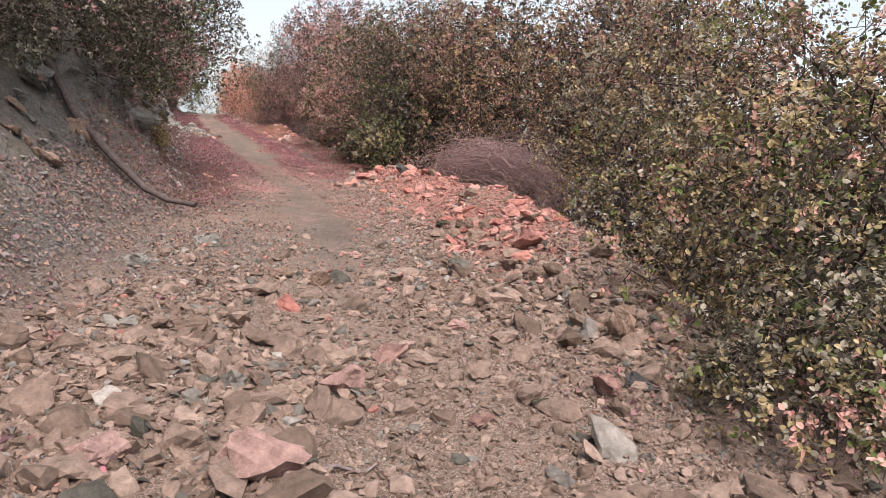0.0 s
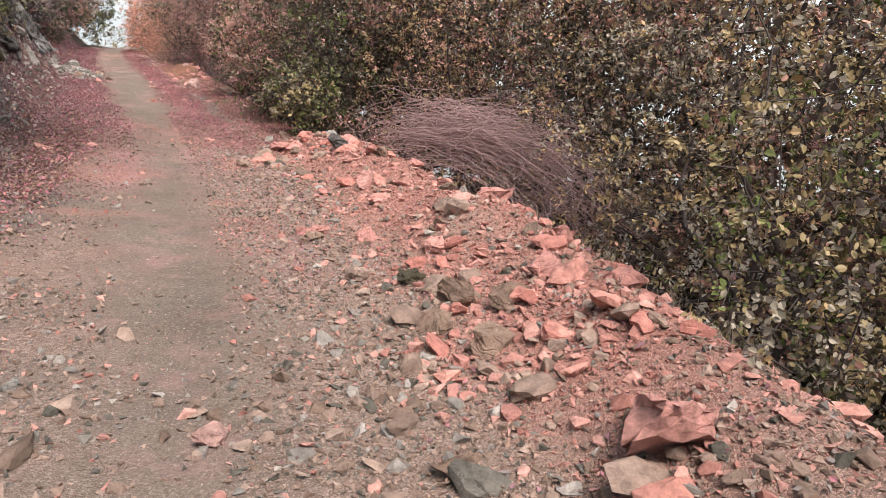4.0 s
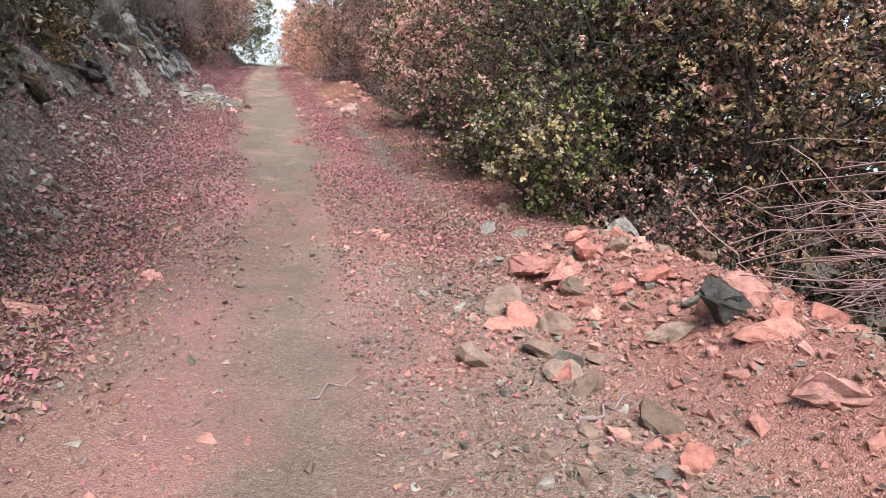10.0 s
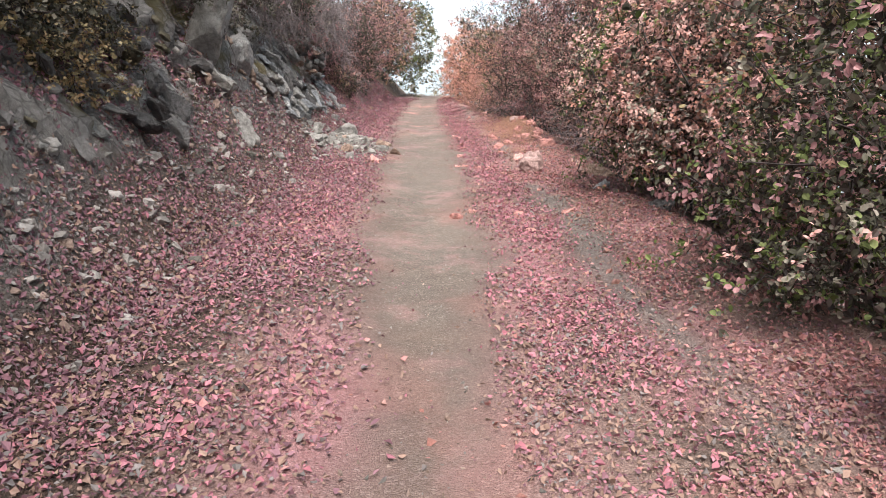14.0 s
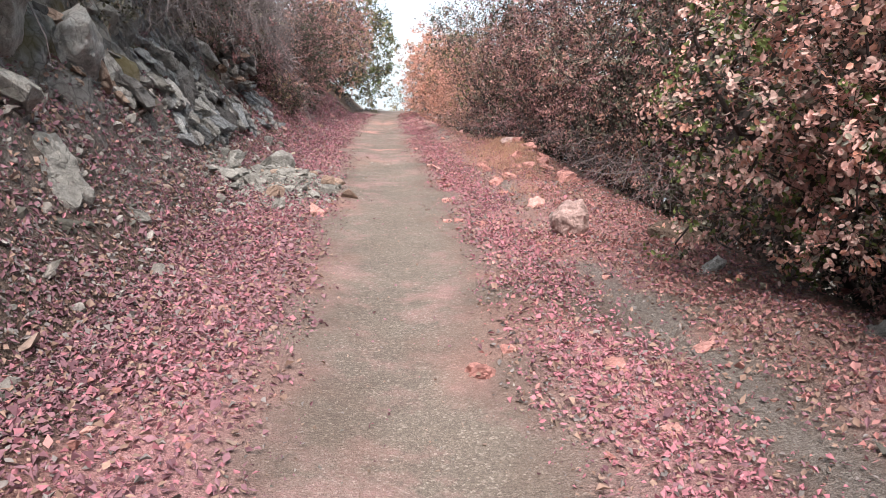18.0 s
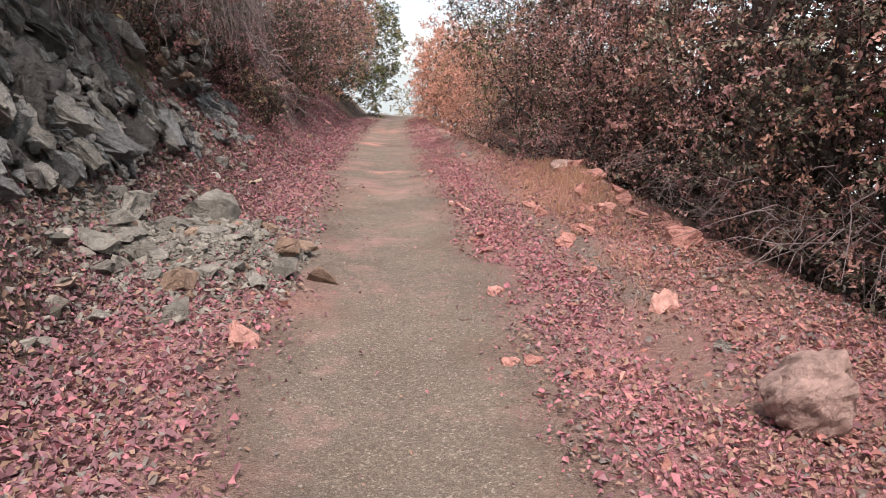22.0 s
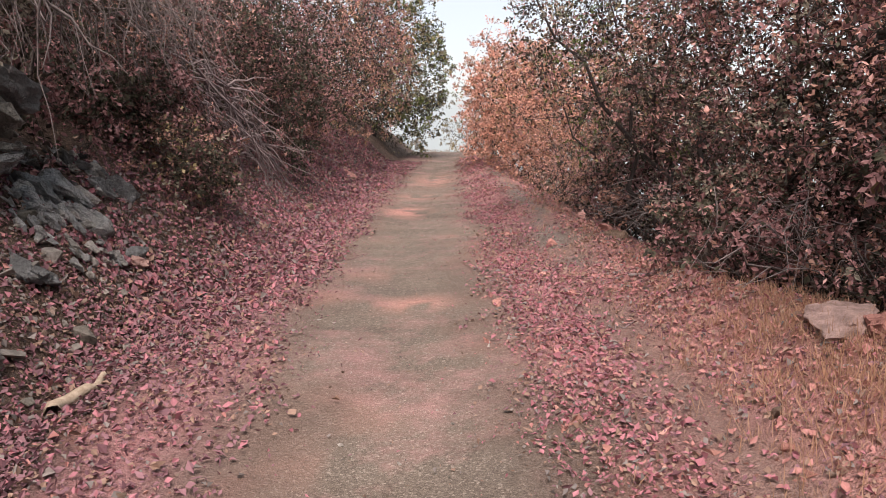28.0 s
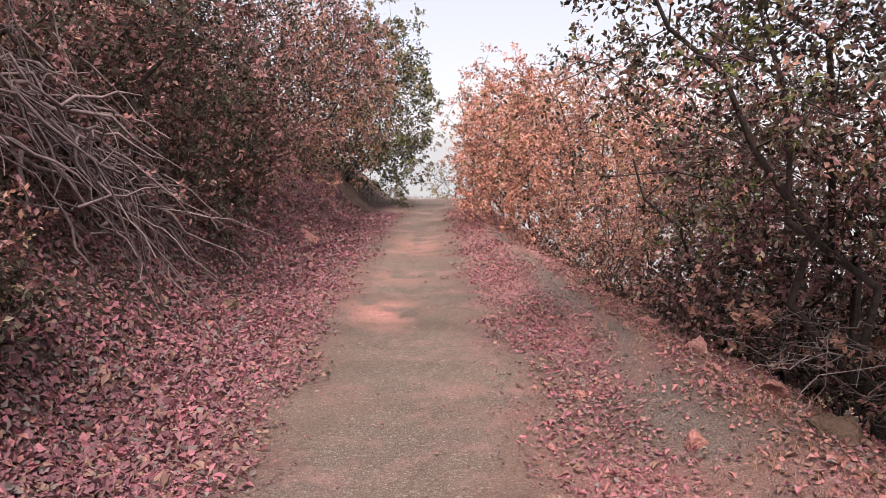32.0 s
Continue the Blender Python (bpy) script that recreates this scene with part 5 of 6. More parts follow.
# low leafy skirts of the green oak
shrub("low_bush", "low green oak bush spreading over fallen leaves", "shrub", (4.5, 17.3, .35, .65, .75, .65), (4.55, 17.4), dict(green=1.0, dark=.5, olive=.4, grey=.3), leaves=18000, leaf=.038, clumps=150, gaps=.12, stems=5, stem_r=.02, full=True, seed=180)
shrub("low_bush", "low dusky oak bush at the verge", "shrub", (4.5, 19.5, .45, .75, 1.0, .8), (4.6, 19.5), dict(dark=.9, green=.7, grey=.3, mauve=.4, pink=.2), leaves=22000, leaf=.04, clumps=160, gaps=.12, stems=5, stem_r=.02, seed=181)
# two leaning oaks that stand against the sky
shrub("oak_tree", "slender leaning oak with sparse leaves against the sky", "tree", (3.95, 36.9, 1.9, 1.5, 1.3, 1.4), (4.65, 36.4), dict(dark=.9, mauve=.7, rust=.15, olive=.25, green=.25, grey=.35, pink=.2), leaves=46000, leaf=.036, clumps=380, gaps=.24, stems=3, stem_r=.045, seed=23)
shrub("oak_tree", "slender oak with dark forked trunk below the verge", "tree", (5.1, 36.2, 2.2, 1.6, 1.4, 2.0), (4.9, 35.7), dict(dark=.8, mauve=.8, rust=.15, olive=.25, green=.25, pink=.2), leaves=48000, leaf=.036, clumps=400, gaps=.24, stems=3, stem_r=.05, seed=24)
shrub(label="grey-green scrub oak on the slope", crown=(4.9, 39.2, .6, 1.2, 1.4, 1.3), base=(4.9, 39.2), tints=dict(dark=.7, grey=.6, mauve=.5, rust=.5), leaves=18000, leaf=.05, clumps=170, gaps=.4, seed=25, **OAK_R)
shrub("twiggy_bush", "fine-twigged russet bush at the verge edge", "shrub", (3.9, 40.5, .25, .75, 1.1, .9), (3.9, 40.5), dict(rust=.7, coral=.8, gold=.3, mauve=.3), leaves=22000, leaf=.022, clumps=260, gaps=.2, stems=9, stem_r=.014, seed=26, twiggy=5, deep=.3)
shrub(label="rust-orange scrub oak above the verge", crown=(4.4, 43.6, .9, 1.4, 1.7, 1.8), base=(4.6, 43.6), tints=dict(coral=.8, rust=.8, gold=.2, mauve=.2), leaves=52000, leaf=.045, clumps=380, gaps=.12, seed=27, deep=.2, **OAK_R)
shrub(label="bright coral-leaved oak bush", crown=(3.85, 47.0, .95, 1.6, 2.3, 2.0), base=(4.2, 47.3), tints=dict(coral=1.3, rust=.3, gold=.15), leaves=60000, leaf=.055, clumps=420, gaps=.1, seed=28, deep=.2, **OAK_R)
shrub(label="coral-leaved oak bush beyond the bend", crown=(3.75, 51.3, 1.2, 1.5, 2.1, 2.2), base=(4.1, 51.3), tints=dict(coral=1.2, rust=.35, olive=.1), leaves=44000, leaf=.06, clumps=340, gaps=.12, seed=29, deep=.2, **OAK_R)
shrub(label="coral-leaved scrub oak filling in behind the verge", crown=(5.6, 45.0, .9, 1.3, 2.2, 1.8), base=(5.7, 45.0), tints=dict(coral=1.1, rust=.5, gold=.2), leaves=26000, leaf=.07, clumps=260, gaps=.1, seed=129, deep=.2, **OAK_R)
shrub(label="small green bush at the crest of the track", crown=(3.7, 58, .25, .8, 1.0, 1.05), base=(3.8, 58), tints=dict(green=.6, dark=1.2), leaves=9000, leaf=.06, clumps=100, gaps=.25, seed=30, **OAK_R)
shrub(label="low pale green bush beyond the crest", crown=(2.9, 70, -.6, 1.5, 1.2, 1.4), base=(2.9, 70), tints=dict(grey=1, olive=.4), leaves=7000, leaf=.08, clumps=90, gaps=.35, seed=31, **OAK_R)
# a second row further down the slope
for k, (bx, by) in enumerate([(7.4, 5.0), (8.2, 8.0), (9.0, 11.5), (8.8, 17.5), (8.0, 21.0), (7.8, 24.5), (7.9, 28.0), (8.0, 33.0), (8.2, 41.5), (7.0, 46.5), (7.6, 1.5), (6.6, 37.6), (9.6, 14.5), (10.6, 9.5), (10.5, 5.5), (10.4, 19.5), (10.2, 25.5), (7.6, 30.6), (6.3, 34.0)]):
    tall = (1.7, 1.6, 2.0, 2.6, 2.5, 2.4, 2.6, 2.0, .8, 1.6, 1.8, .3, 2.4, 1.3, 1.0, 2.6, 2.6, 2.6, 1.8)[k] + (1.1 if by < 34 else .4)
    zg = on_land(bx, by)
    shrub(label="scrub oak further down the slope", crown=(bx, by, (zg + tall) / 2, 1.7, 2.0, (tall + .6 - zg) / 2), base=(bx + .1, by), tints=dict(dark=.8, olive=.6 if k < 4 else .15, mauve=.4, rust=.5, grey=.3), leaves=12500, leaf=.1, clumps=200, gaps=.2, seed=60 + k, twiggy=1, group="scrub oaks down the slope", **OAK_R)

# full crowns that close the view down the near slope
for k, (bx, by, bz) in enumerate([(8.6, 2.5, -.6), (9.2, 6.6, -.5), (9.6, 10.8, .9), (9.4, 15.2, 1.6), (9.0, 19.0, 1.6), (7.6, 18.4, 1.2), (8.4, 12.8, .9), (7.9, 7.0, -.7), (8.6, 22.8, 1.5), (7.2, 20.8, .9), (7.0, 25.2, 1.0), (7.1, 28.2, 1.0), (7.0, 31.2, .8), (6.9, 34.2, .0)]):
    shrub(label="full dark oak on the slope below the track", crown=(bx, by, bz, 1.7, 2.2, 3.1), base=(bx, by), tints=dict(dark=1, grey=.5, olive=.4 if k < 3 else .15, rust=.3, mauve=.3), leaves=18000, leaf=.125, clumps=320, gaps=.05, stems=2, stem_r=.06, seed=230 + k, twiggy=1, group="full oaks on the slope", **OAK_R)

# brush that closes the edge of the drop
for k, (bx, by, bz) in enumerate([(5.5, 34.9, .2), (5.6, 38.0, .3), (5.7, 41.2, .6), (5.9, 32.4, .3), (4.7, 38.2, -.2)]):
    shrub(label="tangled dusky brush below the edge of the drop", crown=(bx, by, bz, 1.1, 1.5, 1.25), base=(bx, by), tints=dict(mauve=1, dark=.7, rust=.25, grey=.3), leaves=22000, leaf=.045, clumps=200, gaps=.12, stems=5, stem_r=.03, seed=210 + k, group="brush at the drop", twiggy=3, **OAK_R)

shrub("low_bush", "low mauve bush hanging over the grassy edge", "shrub", (3.95, 33.4, .05, .5, .6, .42), (4.1, 33.5), dict(mauve=1, dark=.8, rust=.15), leaves=10000, leaf=.042, clumps=100, gaps=.12, stems=6, stem_r=.015, seed=290)
# low growth along the lip of the slope
for k, by in enumerate([1.2, 16.6, 20.4, 22.4, 24.8, 27.4, 29.6, 33.2, 35.2, 37.6, 39.4, 41.6, 44.2]):
    bx = float(edge_x(by)) + (.75 if by > 15 else 1.2)
    zg = on_land(bx, by)
    shrub("low_bush", "low dusky bush along the lip of the slope", "shrub", (bx, by, zg + .28, .75, 1.25, .62), (bx + .05, by), dict(mauve=.8, dark=.6, rust=.3, grey=.25, pink=.6 if by < 27 else .1), leaves=11000, leaf=.042, clumps=120, gaps=.2, stems=5, stem_r=.016, seed=140 + k, group="bushes along the lip")

# the bank
OAK_L = dict(name="oak_shrub", category="shrub")
shrub(label="dark oak overhanging the gravel bank", crown=(-1.9, 8.7, 2.6, 1.35, 1.6, 1.1), base=(-3.0, 8.7), tints=dict(dark=1.1, grey=.3, mauve=.05), leaves=44000, clumps=330, leaf=.046, gaps=.1, seed=71, **OAK_L)
shrub(label="dark oak overhanging the rock face", crown=(-.95, 11.2, 2.4, 1.4, 1.6, 1.25), base=(-2.4, 11.3), tints=dict(dark=1.1, grey=.3, mauve=.05), leaves=44000, clumps=330, leaf=.046, gaps=.1, seed=72, **OAK_L)
shrub(label="dark green oak leaning out from the bank", crown=(-.25, 14.4, 2.55, 1.6, 1.6, 1.45), base=(-1.9, 14.3), tints=dict(dark=1.2, grey=.3, green=.15), leaves=48000, clumps=360, leaf=.046, gaps=.12, seed=73, **OAK_L)
shrub(label="dark oak shading the mossy rock", crown=(-1.0, 17.3, 2.5, 1.05, 1.5, 1.15), base=(-1.9, 17.3), tints=dict(dark=1.2, grey=.3, mauve=.05), leaves=44000, clumps=330, leaf=.046, gaps=.1, seed=74, **OAK_L)
shrub(label="dark oak above the hollowed bank", crown=(-1.15, 20.4, 2.4, 1.0, 1.5, 1.05), base=(-2.0, 20.4), tints=dict(dark=1.1, grey=.3, olive=.15), leaves=44000, clumps=330, leaf=.046, gaps=.1, seed=75, **OAK_L)
shrub("moss_bush", "yellow-olive moss tuft hanging on the rocky bank", "shrub", (-.5, 12.4, .6, .3, .45, .32), (-.6, 12.4), dict(olive=1.0, gold=.6, dark=.3), leaves=6000, leaf=.028, clumps=80, gaps=.1, stems=4, stem_r=.008, seed=176)
shrub("moss_bush", "olive mossy bush clinging to the rock", "shrub", (-.85, 20.9, 1.2, .4, .7, .5), (-1.1, 20.9), dict(olive=.9, dark=.5, gold=.15), leaves=6000, leaf=.035, clumps=90, gaps=.2, stems=4, stem_r=.012, seed=76)
shrub(label="dusky oak above the pale rock face", crown=(-1.3, 23.6, 2.55, 1.05, 1.6, 1.0), base=(-2.0, 23.6), tints=dict(dark=1, grey=.5, mauve=.12), leaves=34000, clumps=330, leaf=.046, gaps=.1, seed=77, **OAK_L)
shrub(label="grey-green oak hanging over the rocks", crown=(-1.3, 26.6, 2.55, 1.05, 1.6, 1.0), base=(-2.0, 26.6), tints=dict(grey=.7, dark=1, mauve=.12), leaves=34000, clumps=330, leaf=.046, gaps=.12, seed=78, **OAK_L)
shrub(label="dark oak above the blue-grey slabs", crown=(-1.25, 29.6, 2.5, 1.0, 1.6, 1.05), base=(-1.9, 29.6), tints=dict(dark=1, grey=.5, mauve=.12), leaves=34000, clumps=330, leaf=.046, gaps=.12, seed=79, **OAK_L)
shrub(label="mauve-leaved scrub with grey hanging twigs", crown=(-1.2, 32.6, 2.2, .95, 1.3, 1.0), base=(-1.7, 32.6), tints=dict(mauve=.9, dark=.9, grey=.2), leaves=26000, clumps=220, leaf=.042, seed=80, twiggy=4, **OAK_L)
shrub(label="dusky red scrub oak reaching down the bank", crown=(-1.15, 35.8, 1.2, .6, 1.0, .7), base=(-1.3, 35.4), tints=dict(mauve=1.2, dark=.8), leaves=30000, clumps=240, leaf=.04, seed=81, low=-.95, **OAK_L)
shrub("thicket", "dense dark red thicket under hanging dead twigs", "shrub", (-1.15, 34.2, 1.75, .75, 1.7, 1.15), (-1.6, 34.2), dict(mauve=.7, dark=1.4), leaves=26000, leaf=.042, clumps=260, gaps=.1, stems=5, stem_r=.03, seed=280)
shrub("thicket", "dense dusky thicket hanging over the bank", "shrub", (-1.35, 37.4, 1.6, .75, 1.6, 1.0), (-1.7, 37.4), dict(mauve=1.0, dark=1.2, rust=.1), leaves=28000, leaf=.04, clumps=280, gaps=.1, stems=5, stem_r=.03, seed=281)
shrub("thicket", "low red-mauve thicket along the upper bank", "shrub", (-.9, 40.2, .95, .62, 1.6, .7), (-1.2, 40.2), dict(mauve=1.2, dark=.6, rust=.4, pink=.4), leaves=22000, leaf=.042, clumps=230, gaps=.1, stems=5, stem_r=.025, seed=283)
shrub("thicket", "low dusky thicket beside the pinkish ledge", "shrub", (-1.0, 43.6, 1.1, .6, 1.5, .7), (-1.3, 43.6), dict(mauve=.9, dark=.7, rust=.7), leaves=20000, leaf=.045, clumps=210, gaps=.1, stems=5, stem_r=.025, seed=284)
shrub("thicket", "mauve-leaved sprays growing through dead twigs", "shrub", (-1.15, 36.2, 1.5, .4, 1.0, .6), (-1.5, 36.4), dict(mauve=1.2, pink=.5, dark=.5, rust=.3), leaves=14000, leaf=.038, clumps=150, gaps=.35, stems=4, stem_r=.015, seed=285)
shrub("oak_bush", "low dusky bush on the leafy bank", "shrub", (-.5, 35.3, .5, .55, .7, .5), (-.5, 35.35), dict(mauve=.9, rust=.4, dark=.5, grey=.2, olive=.25), leaves=14000, leaf=.036, clumps=140, gaps=.2, stems=4, stem_r=.015, seed=82)
shrub(label="rust and mauve scrub oak on the bank", crown=(-.8, 39.2, 1.7, 1.05, 1.6, 1.6), base=(-1.4, 38.9), tints=dict(mauve=1.2, rust=.15, dark=1.2, pink=.1), leaves=46000, clumps=380, leaf=.044, gaps=.12, seed=83, **OAK_L)
shrub(label="rust-brown scrub oak on the bank", crown=(-.75, 42.2, 1.9, 1.15, 1.7, 1.7), base=(-1.3, 42.0), tints=dict(rust=.35, mauve=1.0, dark=.9), leaves=46000, clumps=380, leaf=.046, gaps=.12, seed=84, **OAK_L)
shrub(label="orange-brown oak arching over the track edge", crown=(-.4, 45.8, 2.3, 1.6, 2.1, 2.1), base=(-1.2, 45.4), tints=dict(rust=.9, coral=.3, gold=.2, mauve=.6, dark=.4), leaves=50000, clumps=420, leaf=.05, gaps=.14, seed=85, **OAK_L)
shrub(label="rust-leaved oak beyond the bank", crown=(-.5, 49.6, 2.7, 1.7, 2.0, 2.5), base=(-1.2, 49.6), tints=dict(rust=.9, olive=.5, dark=.4), leaves=40000, clumps=380, leaf=.056, gaps=.12, seed=86, **OAK_L)
shrub(label="grey-green oak near the crest of the track", crown=(.3, 54.5, 2.3, 1.8, 2.6, 3.2), base=(-.6, 54.5), tints=dict(grey=.35, dark=1.3, olive=.15, green=.4), leaves=84000, clumps=560, leaf=.078, gaps=.02, seed=87, low=-.95, **OAK_L)
for k, by in enumerate([4, 9, 14, 19, 24, 29, 34, 39, 44, 50]):
    bx = -4.1 if by > 8 else -5
    zg = on_land(bx, by)
    shrub(label="dark oak higher on the hillside", crown=(bx, by, zg + 1.3, 1.6, 2.3, 1.6), base=(bx - .2, by), tints=dict(dark=1.1, grey=.3, mauve=.15 if by < 33 else .6, rust=.05 if by < 33 else .2), leaves=4500, leaf=.12, clumps=110, gaps=.2, seed=100 + k, twiggy=1, group="oaks on the hillside", low=-.95, **OAK_L)


# scrub that clothes the slope above the rocks
for k, by in enumerate(range(6, 48, 3)):
    bx = -2.7 if by > 9 else -3.4
    zg = on_land(bx, by)
    shrub(label="dense dark scrub above the rocky bank", crown=(bx, by, zg + .55, .95, 1.9, 1.0), base=(bx - .1, by), tints=dict(dark=1.1, grey=.25, mauve=.12 if by < 33 else .6, rust=.05 if by < 33 else .15), leaves=7500, leaf=.085, clumps=150, gaps=.08, stems=4, stem_r=.03, seed=310 + k, twiggy=2, group="scrub above the bank", low=-.95, **OAK_L)


# ---------------------------------------------------------------- dead wood
def rods(name, label, category, lines, mat, r0, r1, parts, part_name="branch", at=None):
    """A tangle of rods: the first ones as parts, the rest joined."""
    at = at or tuple(float(v) for v in lines[0][0])
    top = thing(name, label, category, at)
    for line in lines[:parts]:
        t = Tubes()
        t.add(line, r0 * float(RNG.uniform(.7, 1.3)), r1, 6)
        under(part_name, t.mesh(part_name, mat), top)
    if len(lines) > parts:
        t = Tubes()
        for line in lines[parts:]:
            t.add(line, r0 * float(RNG.uniform(.4, .85)), r1 * .7, 4)
        under("twigwork", t.mesh("twigwork", mat), top)["kind"] = "stuff"
    return top


def brush_pile():
    rng = np.random.default_rng(51)
    lines = []
    for k in range(430):
        s = rng.uniform(0, 1)
        a = np.array([4.75 - .25 * s + rng.normal(0, .2), 14.4 - 1.9 * s + rng.normal(0, .2), 0])
        a[2] = on_land(a[0], a[1]) + abs(rng.normal(.05, .12))
        b = np.array([5.35 + rng.normal(0, .28), 12.4 - 1.4 * s + rng.normal(0, .3), .78 + rng.normal(0, .14)])
        c = np.array([6.0 + rng.normal(0, .25), 11.0 - 1.2 * s + rng.normal(0, .35), -.25 + rng.normal(0, .22)])
        if rng.random() < .7:
            a, c = a + rng.normal(0, .4, 3) * [1, 1, .4], c + rng.normal(0, .6, 3)
            b = b + rng.normal(0, .3, 3)
        t = np.linspace(rng.uniform(0, .45), rng.uniform(.6, 1), 12)[:, None]
        line = (1 - t) ** 2 * a + 2 * t * (1 - t) * (b + [0, 0, .35]) + t ** 2 * c
        wave = np.sin(t * rng.uniform(2, 6) + rng.uniform(0, 6)) * rng.normal(0, .14, 3)
        lines.append(line + wave + rng.normal(0, .016, line.shape) + .05 * np.sin(t * rng.uniform(6, 14) + rng.uniform(0, 6)) * unit(rng.normal(0, 1, 3)))
    for k in range(320):
        s = rng.uniform(.1, .95)
        mid = (1 - s) ** 2 * np.array([4.7, 13.6, .2]) + 2 * s * (1 - s) * np.array([5.4, 12.2, .95]) + s ** 2 * np.array([6.0, 10.6, -.3])
        mid = mid + rng.normal(0, .2, 3) * [1, 2, 1]
        way = unit(rng.normal(0, 1, 3) * [1, 1, .6]) * rng.uniform(.2, .55)
        lines.append(bend(mid - way, mid + way, .05, 7, rng.normal(.05, .12), rng))
    order = rng.permutation(len(lines))
    lines = [lines[i] for i in order]
    rods("brush_pile", "arching pile of cut pinkish-grey dead branches", "brush", lines, M_PINKWOOD, .006, .0022, 90, at=(5.3, 12.4, on_land(5.3, 12.4)))


brush_pile()


def hanging_branches(y, x, z, n, label, seed, drop_len=.9, out=.45, spread=.7):
    rng = np.random.default_rng(seed)
    lines = []
    for k in range(n):
        a = np.array([x + rng.normal(0, .15), y + rng.normal(0, spread), z + rng.normal(0, .12)])
        b = a + [out * rng.uniform(-.1, 1.2), rng.normal(-.1, .42), -drop_len * rng.uniform(.3, 1.1)]
        lines.append(bend(a, b, .1, 8, rng.normal(.1, .12), rng))
        if k % 2:
            m = lines[-1][4]
            lines.append(bend(m, m + (b - a) * .35 + rng.normal(0, .15, 3), .04, 5, .03, rng))
    rods("dead_branches", label, "branches", lines, M_DEAD, .009, .0025, min(24, n))


hanging_branches(28.4, -.9, 2.2, 110, "grey dead twigs hanging over the rock face", 52)
hanging_branches(25.4, -1.1, 2.2, 40, "grey roots hanging from the bank edge", 53, .8)
hanging_branches(33.2, -.55, 2.5, 130, "mass of grey dead twigs draping the bank", 54, 1.2, .4, .8)
hanging_branches(35.2, -.75, 2.5, 130, "grey bare twigs hanging in front of the dusky thicket", 60, 1.1, .5, .9)
hanging_branches(30.6, -.8, 2.4, 120, "grey dead twigs hanging above the blue-grey slabs", 59, .9, .35, .8)
hanging_branches(18.3, -1.0, 1.9, 40, "thin roots hanging in the hollow bank", 55, .7, .3)


def edge_tangle(label, y0, y1, x0, n, seed, mat, tall=.8):
    """Dead branches that sprawl out from under the shrubs."""
    rng = np.random.default_rng(seed)
    lines = []
    for k in range(n):
        y = rng.uniform(y0, y1)
        a = np.array([x0 + rng.uniform(.5, 1.2), y, 0])
        a[2] = on_land(a[0], a[1]) + rng.uniform(.2, tall)
        e = a + np.array([-rng.uniform(.35, 1.05), rng.normal(-.5, .6), 0])
        e[2] = on_land(e[0], e[1]) + rng.uniform(.02, .35)
        lines.append(bend(a, e, .06, 8, rng.uniform(-.05, .3), rng))
        if k % 2:
            m = lines[-1][4]
            lines.append(bend(m, m + (e - a) * .4 + rng.normal(0, .15, 3), .03, 5, .03, rng))
    rods("dead_branches", label, "branches", lines, mat, .0065, .002, 40, at=(x0 + .6, (y0 + y1) / 2, on_land(x0 + .6, (y0 + y1) / 2)))


M_ROOT = wood_material("bare_branch", (.12, .095, .095), (.32, .265, .265))


def fallen_fan():
    rng = np.random.default_rng(56)
    lines = []
    for k in range(44):
        s = rng.uniform(0, 1)
        a = np.array([-1.1 + rng.normal(0, .14), 36.1 + 1.6 * s + rng.normal(0, .35), 1.75 - .4 * s + rng.normal(0, .3)])
        e = np.array([-.28 + rng.normal(0, .14), 37.6 + 1.4 * s + rng.normal(0, .25), 0])
        e[2] = on_land(e[0], e[1]) + abs(rng.normal(.05, .1))
        e = a + (e - a) * rng.uniform(.55, 1.05)
        line = bend(a, e, .07, 11, rng.normal(.14, .14), rng)
        line[:, 0] += .14 * np.sin(np.pi * np.linspace(0, 1, 11))
        lines.append(line)
        for _ in range(3):
            m = line[rng.integers(2, 9)]
            lines.append(bend(m, m + (e - a) * rng.uniform(.15, .4) + rng.normal(0, .22, 3), .03, 6, .04, rng))
    rods("dead_branches", "fan of bare grey branches sprawling down the bank", "branches", lines, M_ROOT, .014, .004, 70)


fallen_fan()
edge_tangle("tangled dead branches under the brown scrub oaks", 26.5, 31.0, 4.25, 110, 91, M_ROOT)
edge_tangle("sprawling dead twigs at the edge of the drop", 32.8, 38.0, 3.75, 110, 92, M_DEAD)
edge_tangle("dark tangle of roots and twigs under the oaks", 20.5, 25.5, 4.5, 90, 93, M_DEAD, .9)
log = [(-1.6, 10.3, 0), (-1.15, 9.95, 0), (-.72, 9.5, 0), (-.35, 9.2, 0), (-.1, 9.05, 0), (.2, 8.85, 0)]
rods("fallen_branch", "dark crooked fallen branch lying down the gravel bank", "branch", [np.array([(x, y, on_land(x, y) + .13 + .04 * math.sin(x * 7)) for x, y, _ in log])], wood_material("dark_root", (.05, .04, .038), (.14, .115, .11)), .065, .03, 1, "bough")
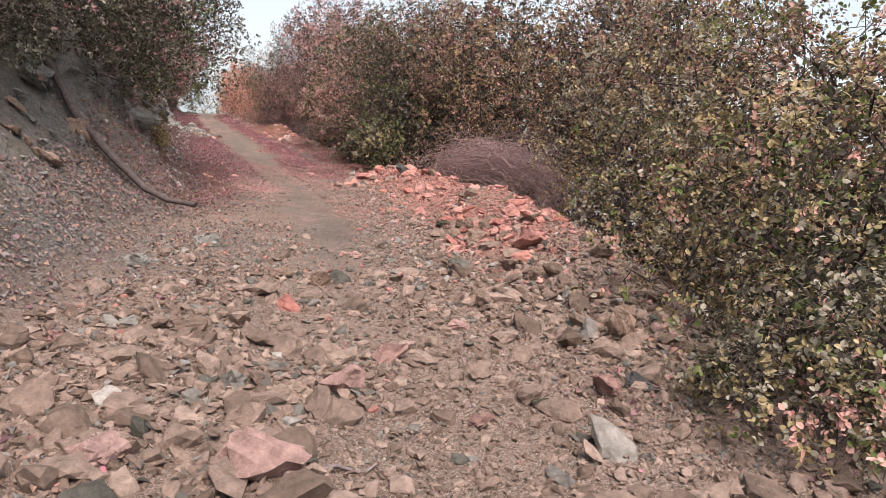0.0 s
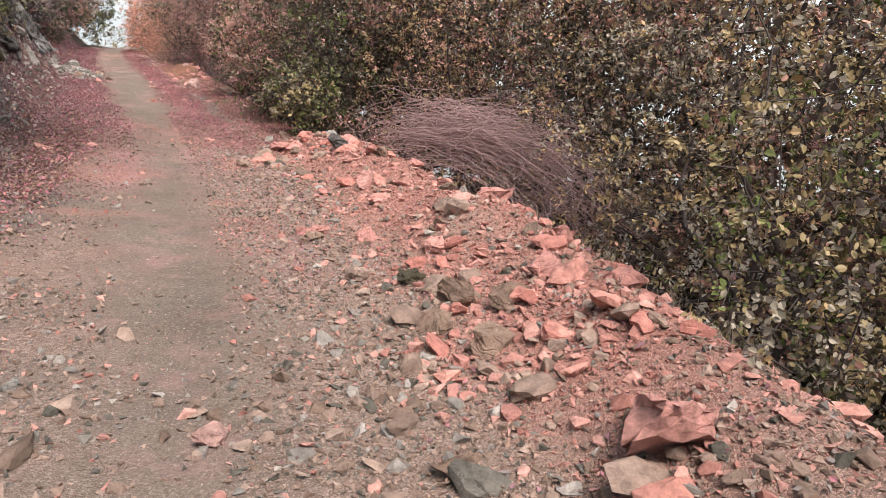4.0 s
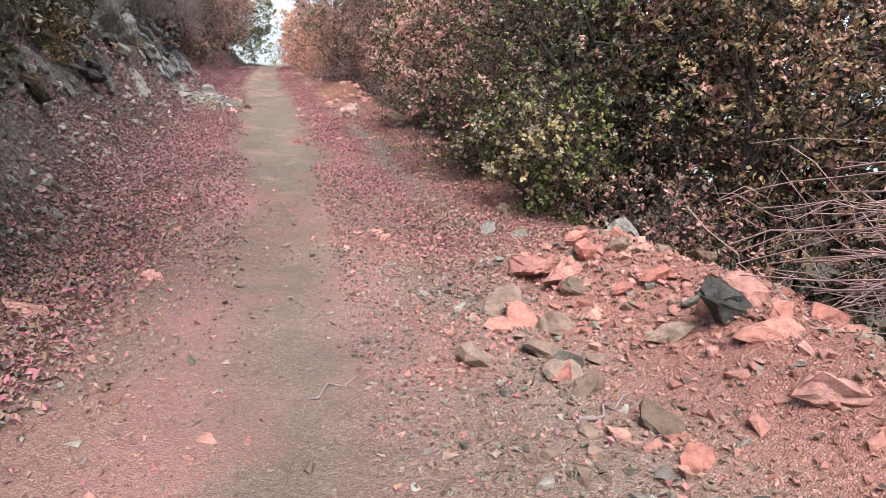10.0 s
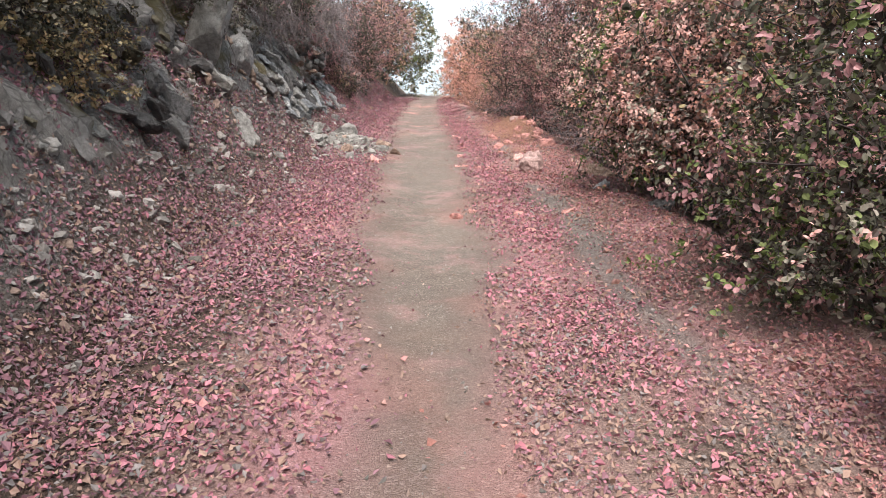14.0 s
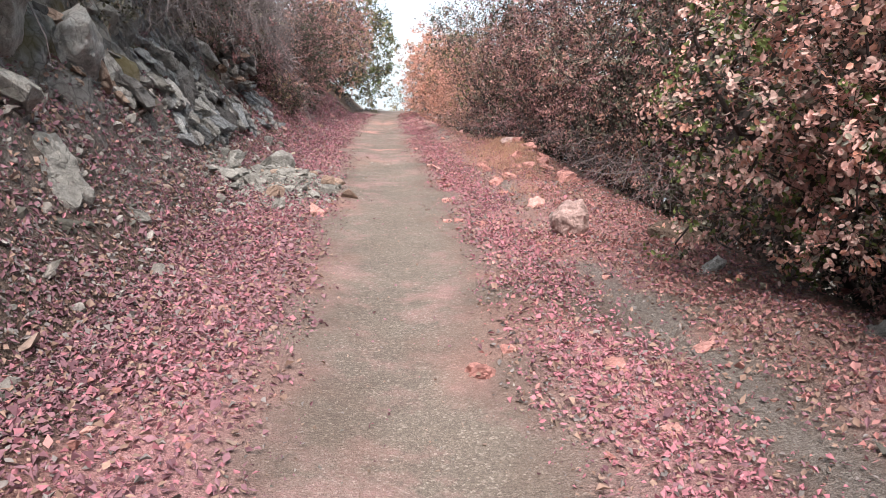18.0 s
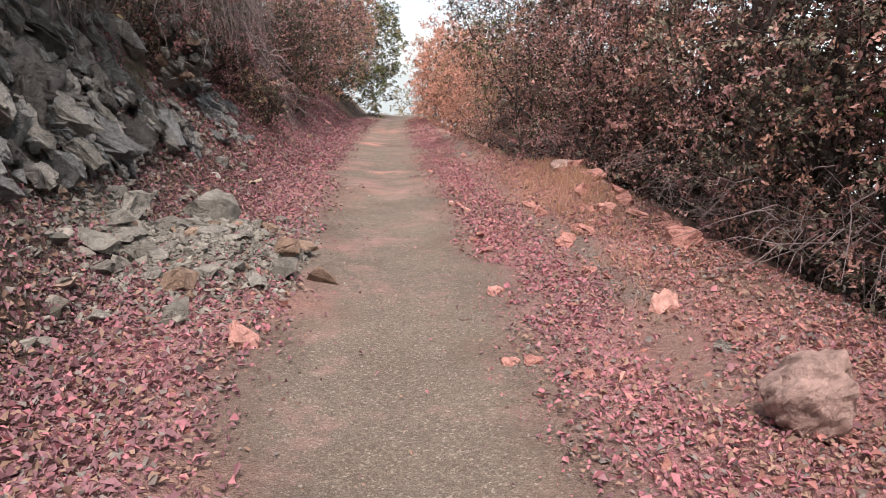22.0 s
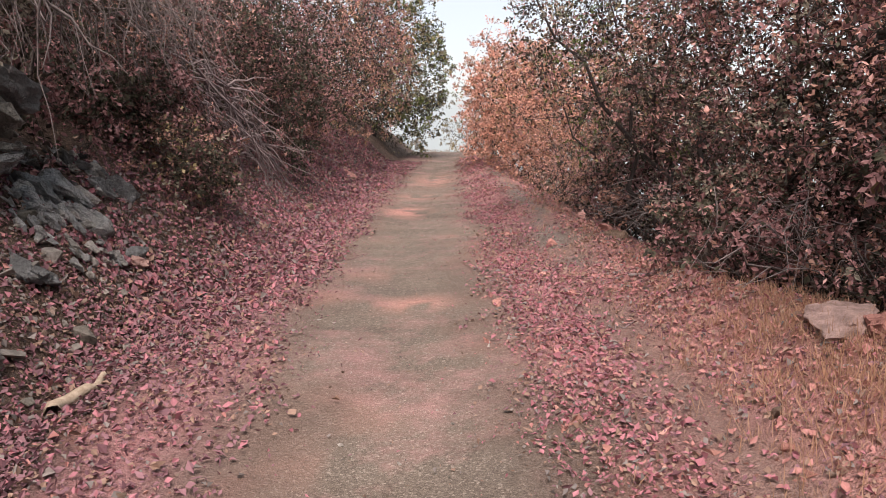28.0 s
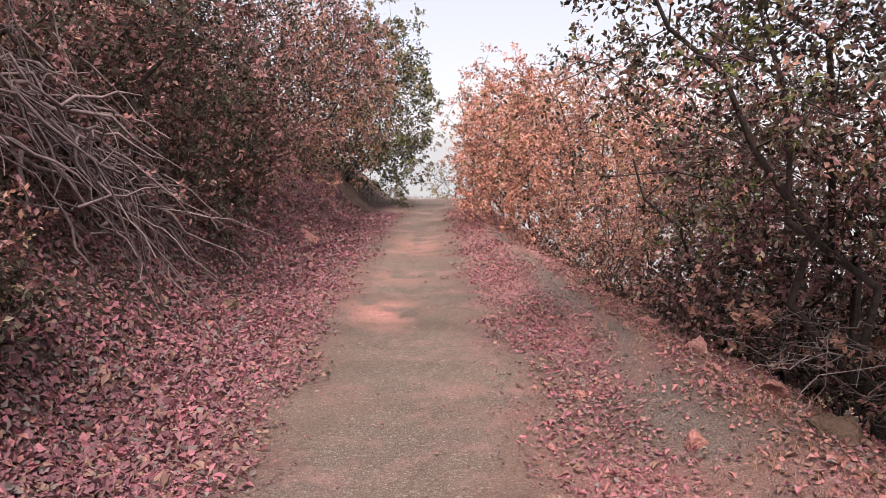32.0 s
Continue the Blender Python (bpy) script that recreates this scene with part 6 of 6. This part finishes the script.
for (p, q), r, text in [(((.2, 31.45), (.2, 31.98)), .035, "split pale stick lying on fallen leaves"), (((.35, 2.6), (.75, 2.7)), .012, "small dry stick in the gravel"), (((3.35, 33.7), (4.0, 33.1)), .011, "crooked dark stick on the verge"), (((2.9, 32.6), (3.15, 32.75)), .008, "short dry stick on the verge"), (((2.0, 13.5), (2.25, 13.7)), .008, "thin twig on the track"), (((3.1, 13.0), (3.4, 13.2)), .012, "short dry stick on the gravel")]:
    line = np.linspace(p, q, 6)
    pts = np.array([(x + .03 * math.sin(5 * i + x), y + .03 * math.cos(4 * i), on_land(x, y) + r * .8 + .01 * math.sin(9 * i)) for i, (x, y) in enumerate(line)])
    rods("stick", text, "stick", [pts], M_STICK if "pale" in text else M_ROOT, r, r * .5, 1, "rod")


# ---------------------------------------------------------------- dry grass
def grass(name, label, spots, mat, seed, height=.28):
    rng = np.random.default_rng(seed)
    P = []
    for x, y, sx, sy, n in spots:
        tx, ty = rng.normal(x, sx, n // 14 + 1), rng.normal(y, sy, n // 14 + 1)
        k = rng.integers(0, len(tx), n)
        P.append(np.stack([tx[k] + rng.normal(0, .035, n), ty[k] + rng.normal(0, .035, n)], 1))
    P = np.concatenate(P)
    n = len(P)
    pos = np.column_stack([P, land(P[:, 0], P[:, 1]) - .01])
    ax = unit(rng.normal(0, .35, (n, 3)) + [0, 0, 1])
    me = leaf_mesh(name, pos, ax, rng.normal(0, 1, (n, 3)), height * rng.uniform(.4, 1.2, n), np.full(n, .03), np.zeros(n), [mat], np.zeros(n, int))
    tagged(new(name, me), label, "grass", kind="stuff")


grass("dry_grass", "orange dry grass tufts on the mound and verge", [(3.72, 31.0, .27, 1.1, 9500), (3.55, 34.2, .22, .8, 400), (3.55, 27.9, .22, .5, 500), (3.3, 37.2, .15, 1.6, 300), (3.2, 44, .2, 3, 500)], M_GRASS, 57, .11)
grass("dead_grass", "pale dead grass at the edge of the slope", [(4.5, 7.6, .2, .8, 400), (3.4, 36, .25, 1.5, 150), (1.0, 62, 1.2, 3, 1500), (3.4, 54, .3, 3, 800)], M_GRASS2, 58, .15)
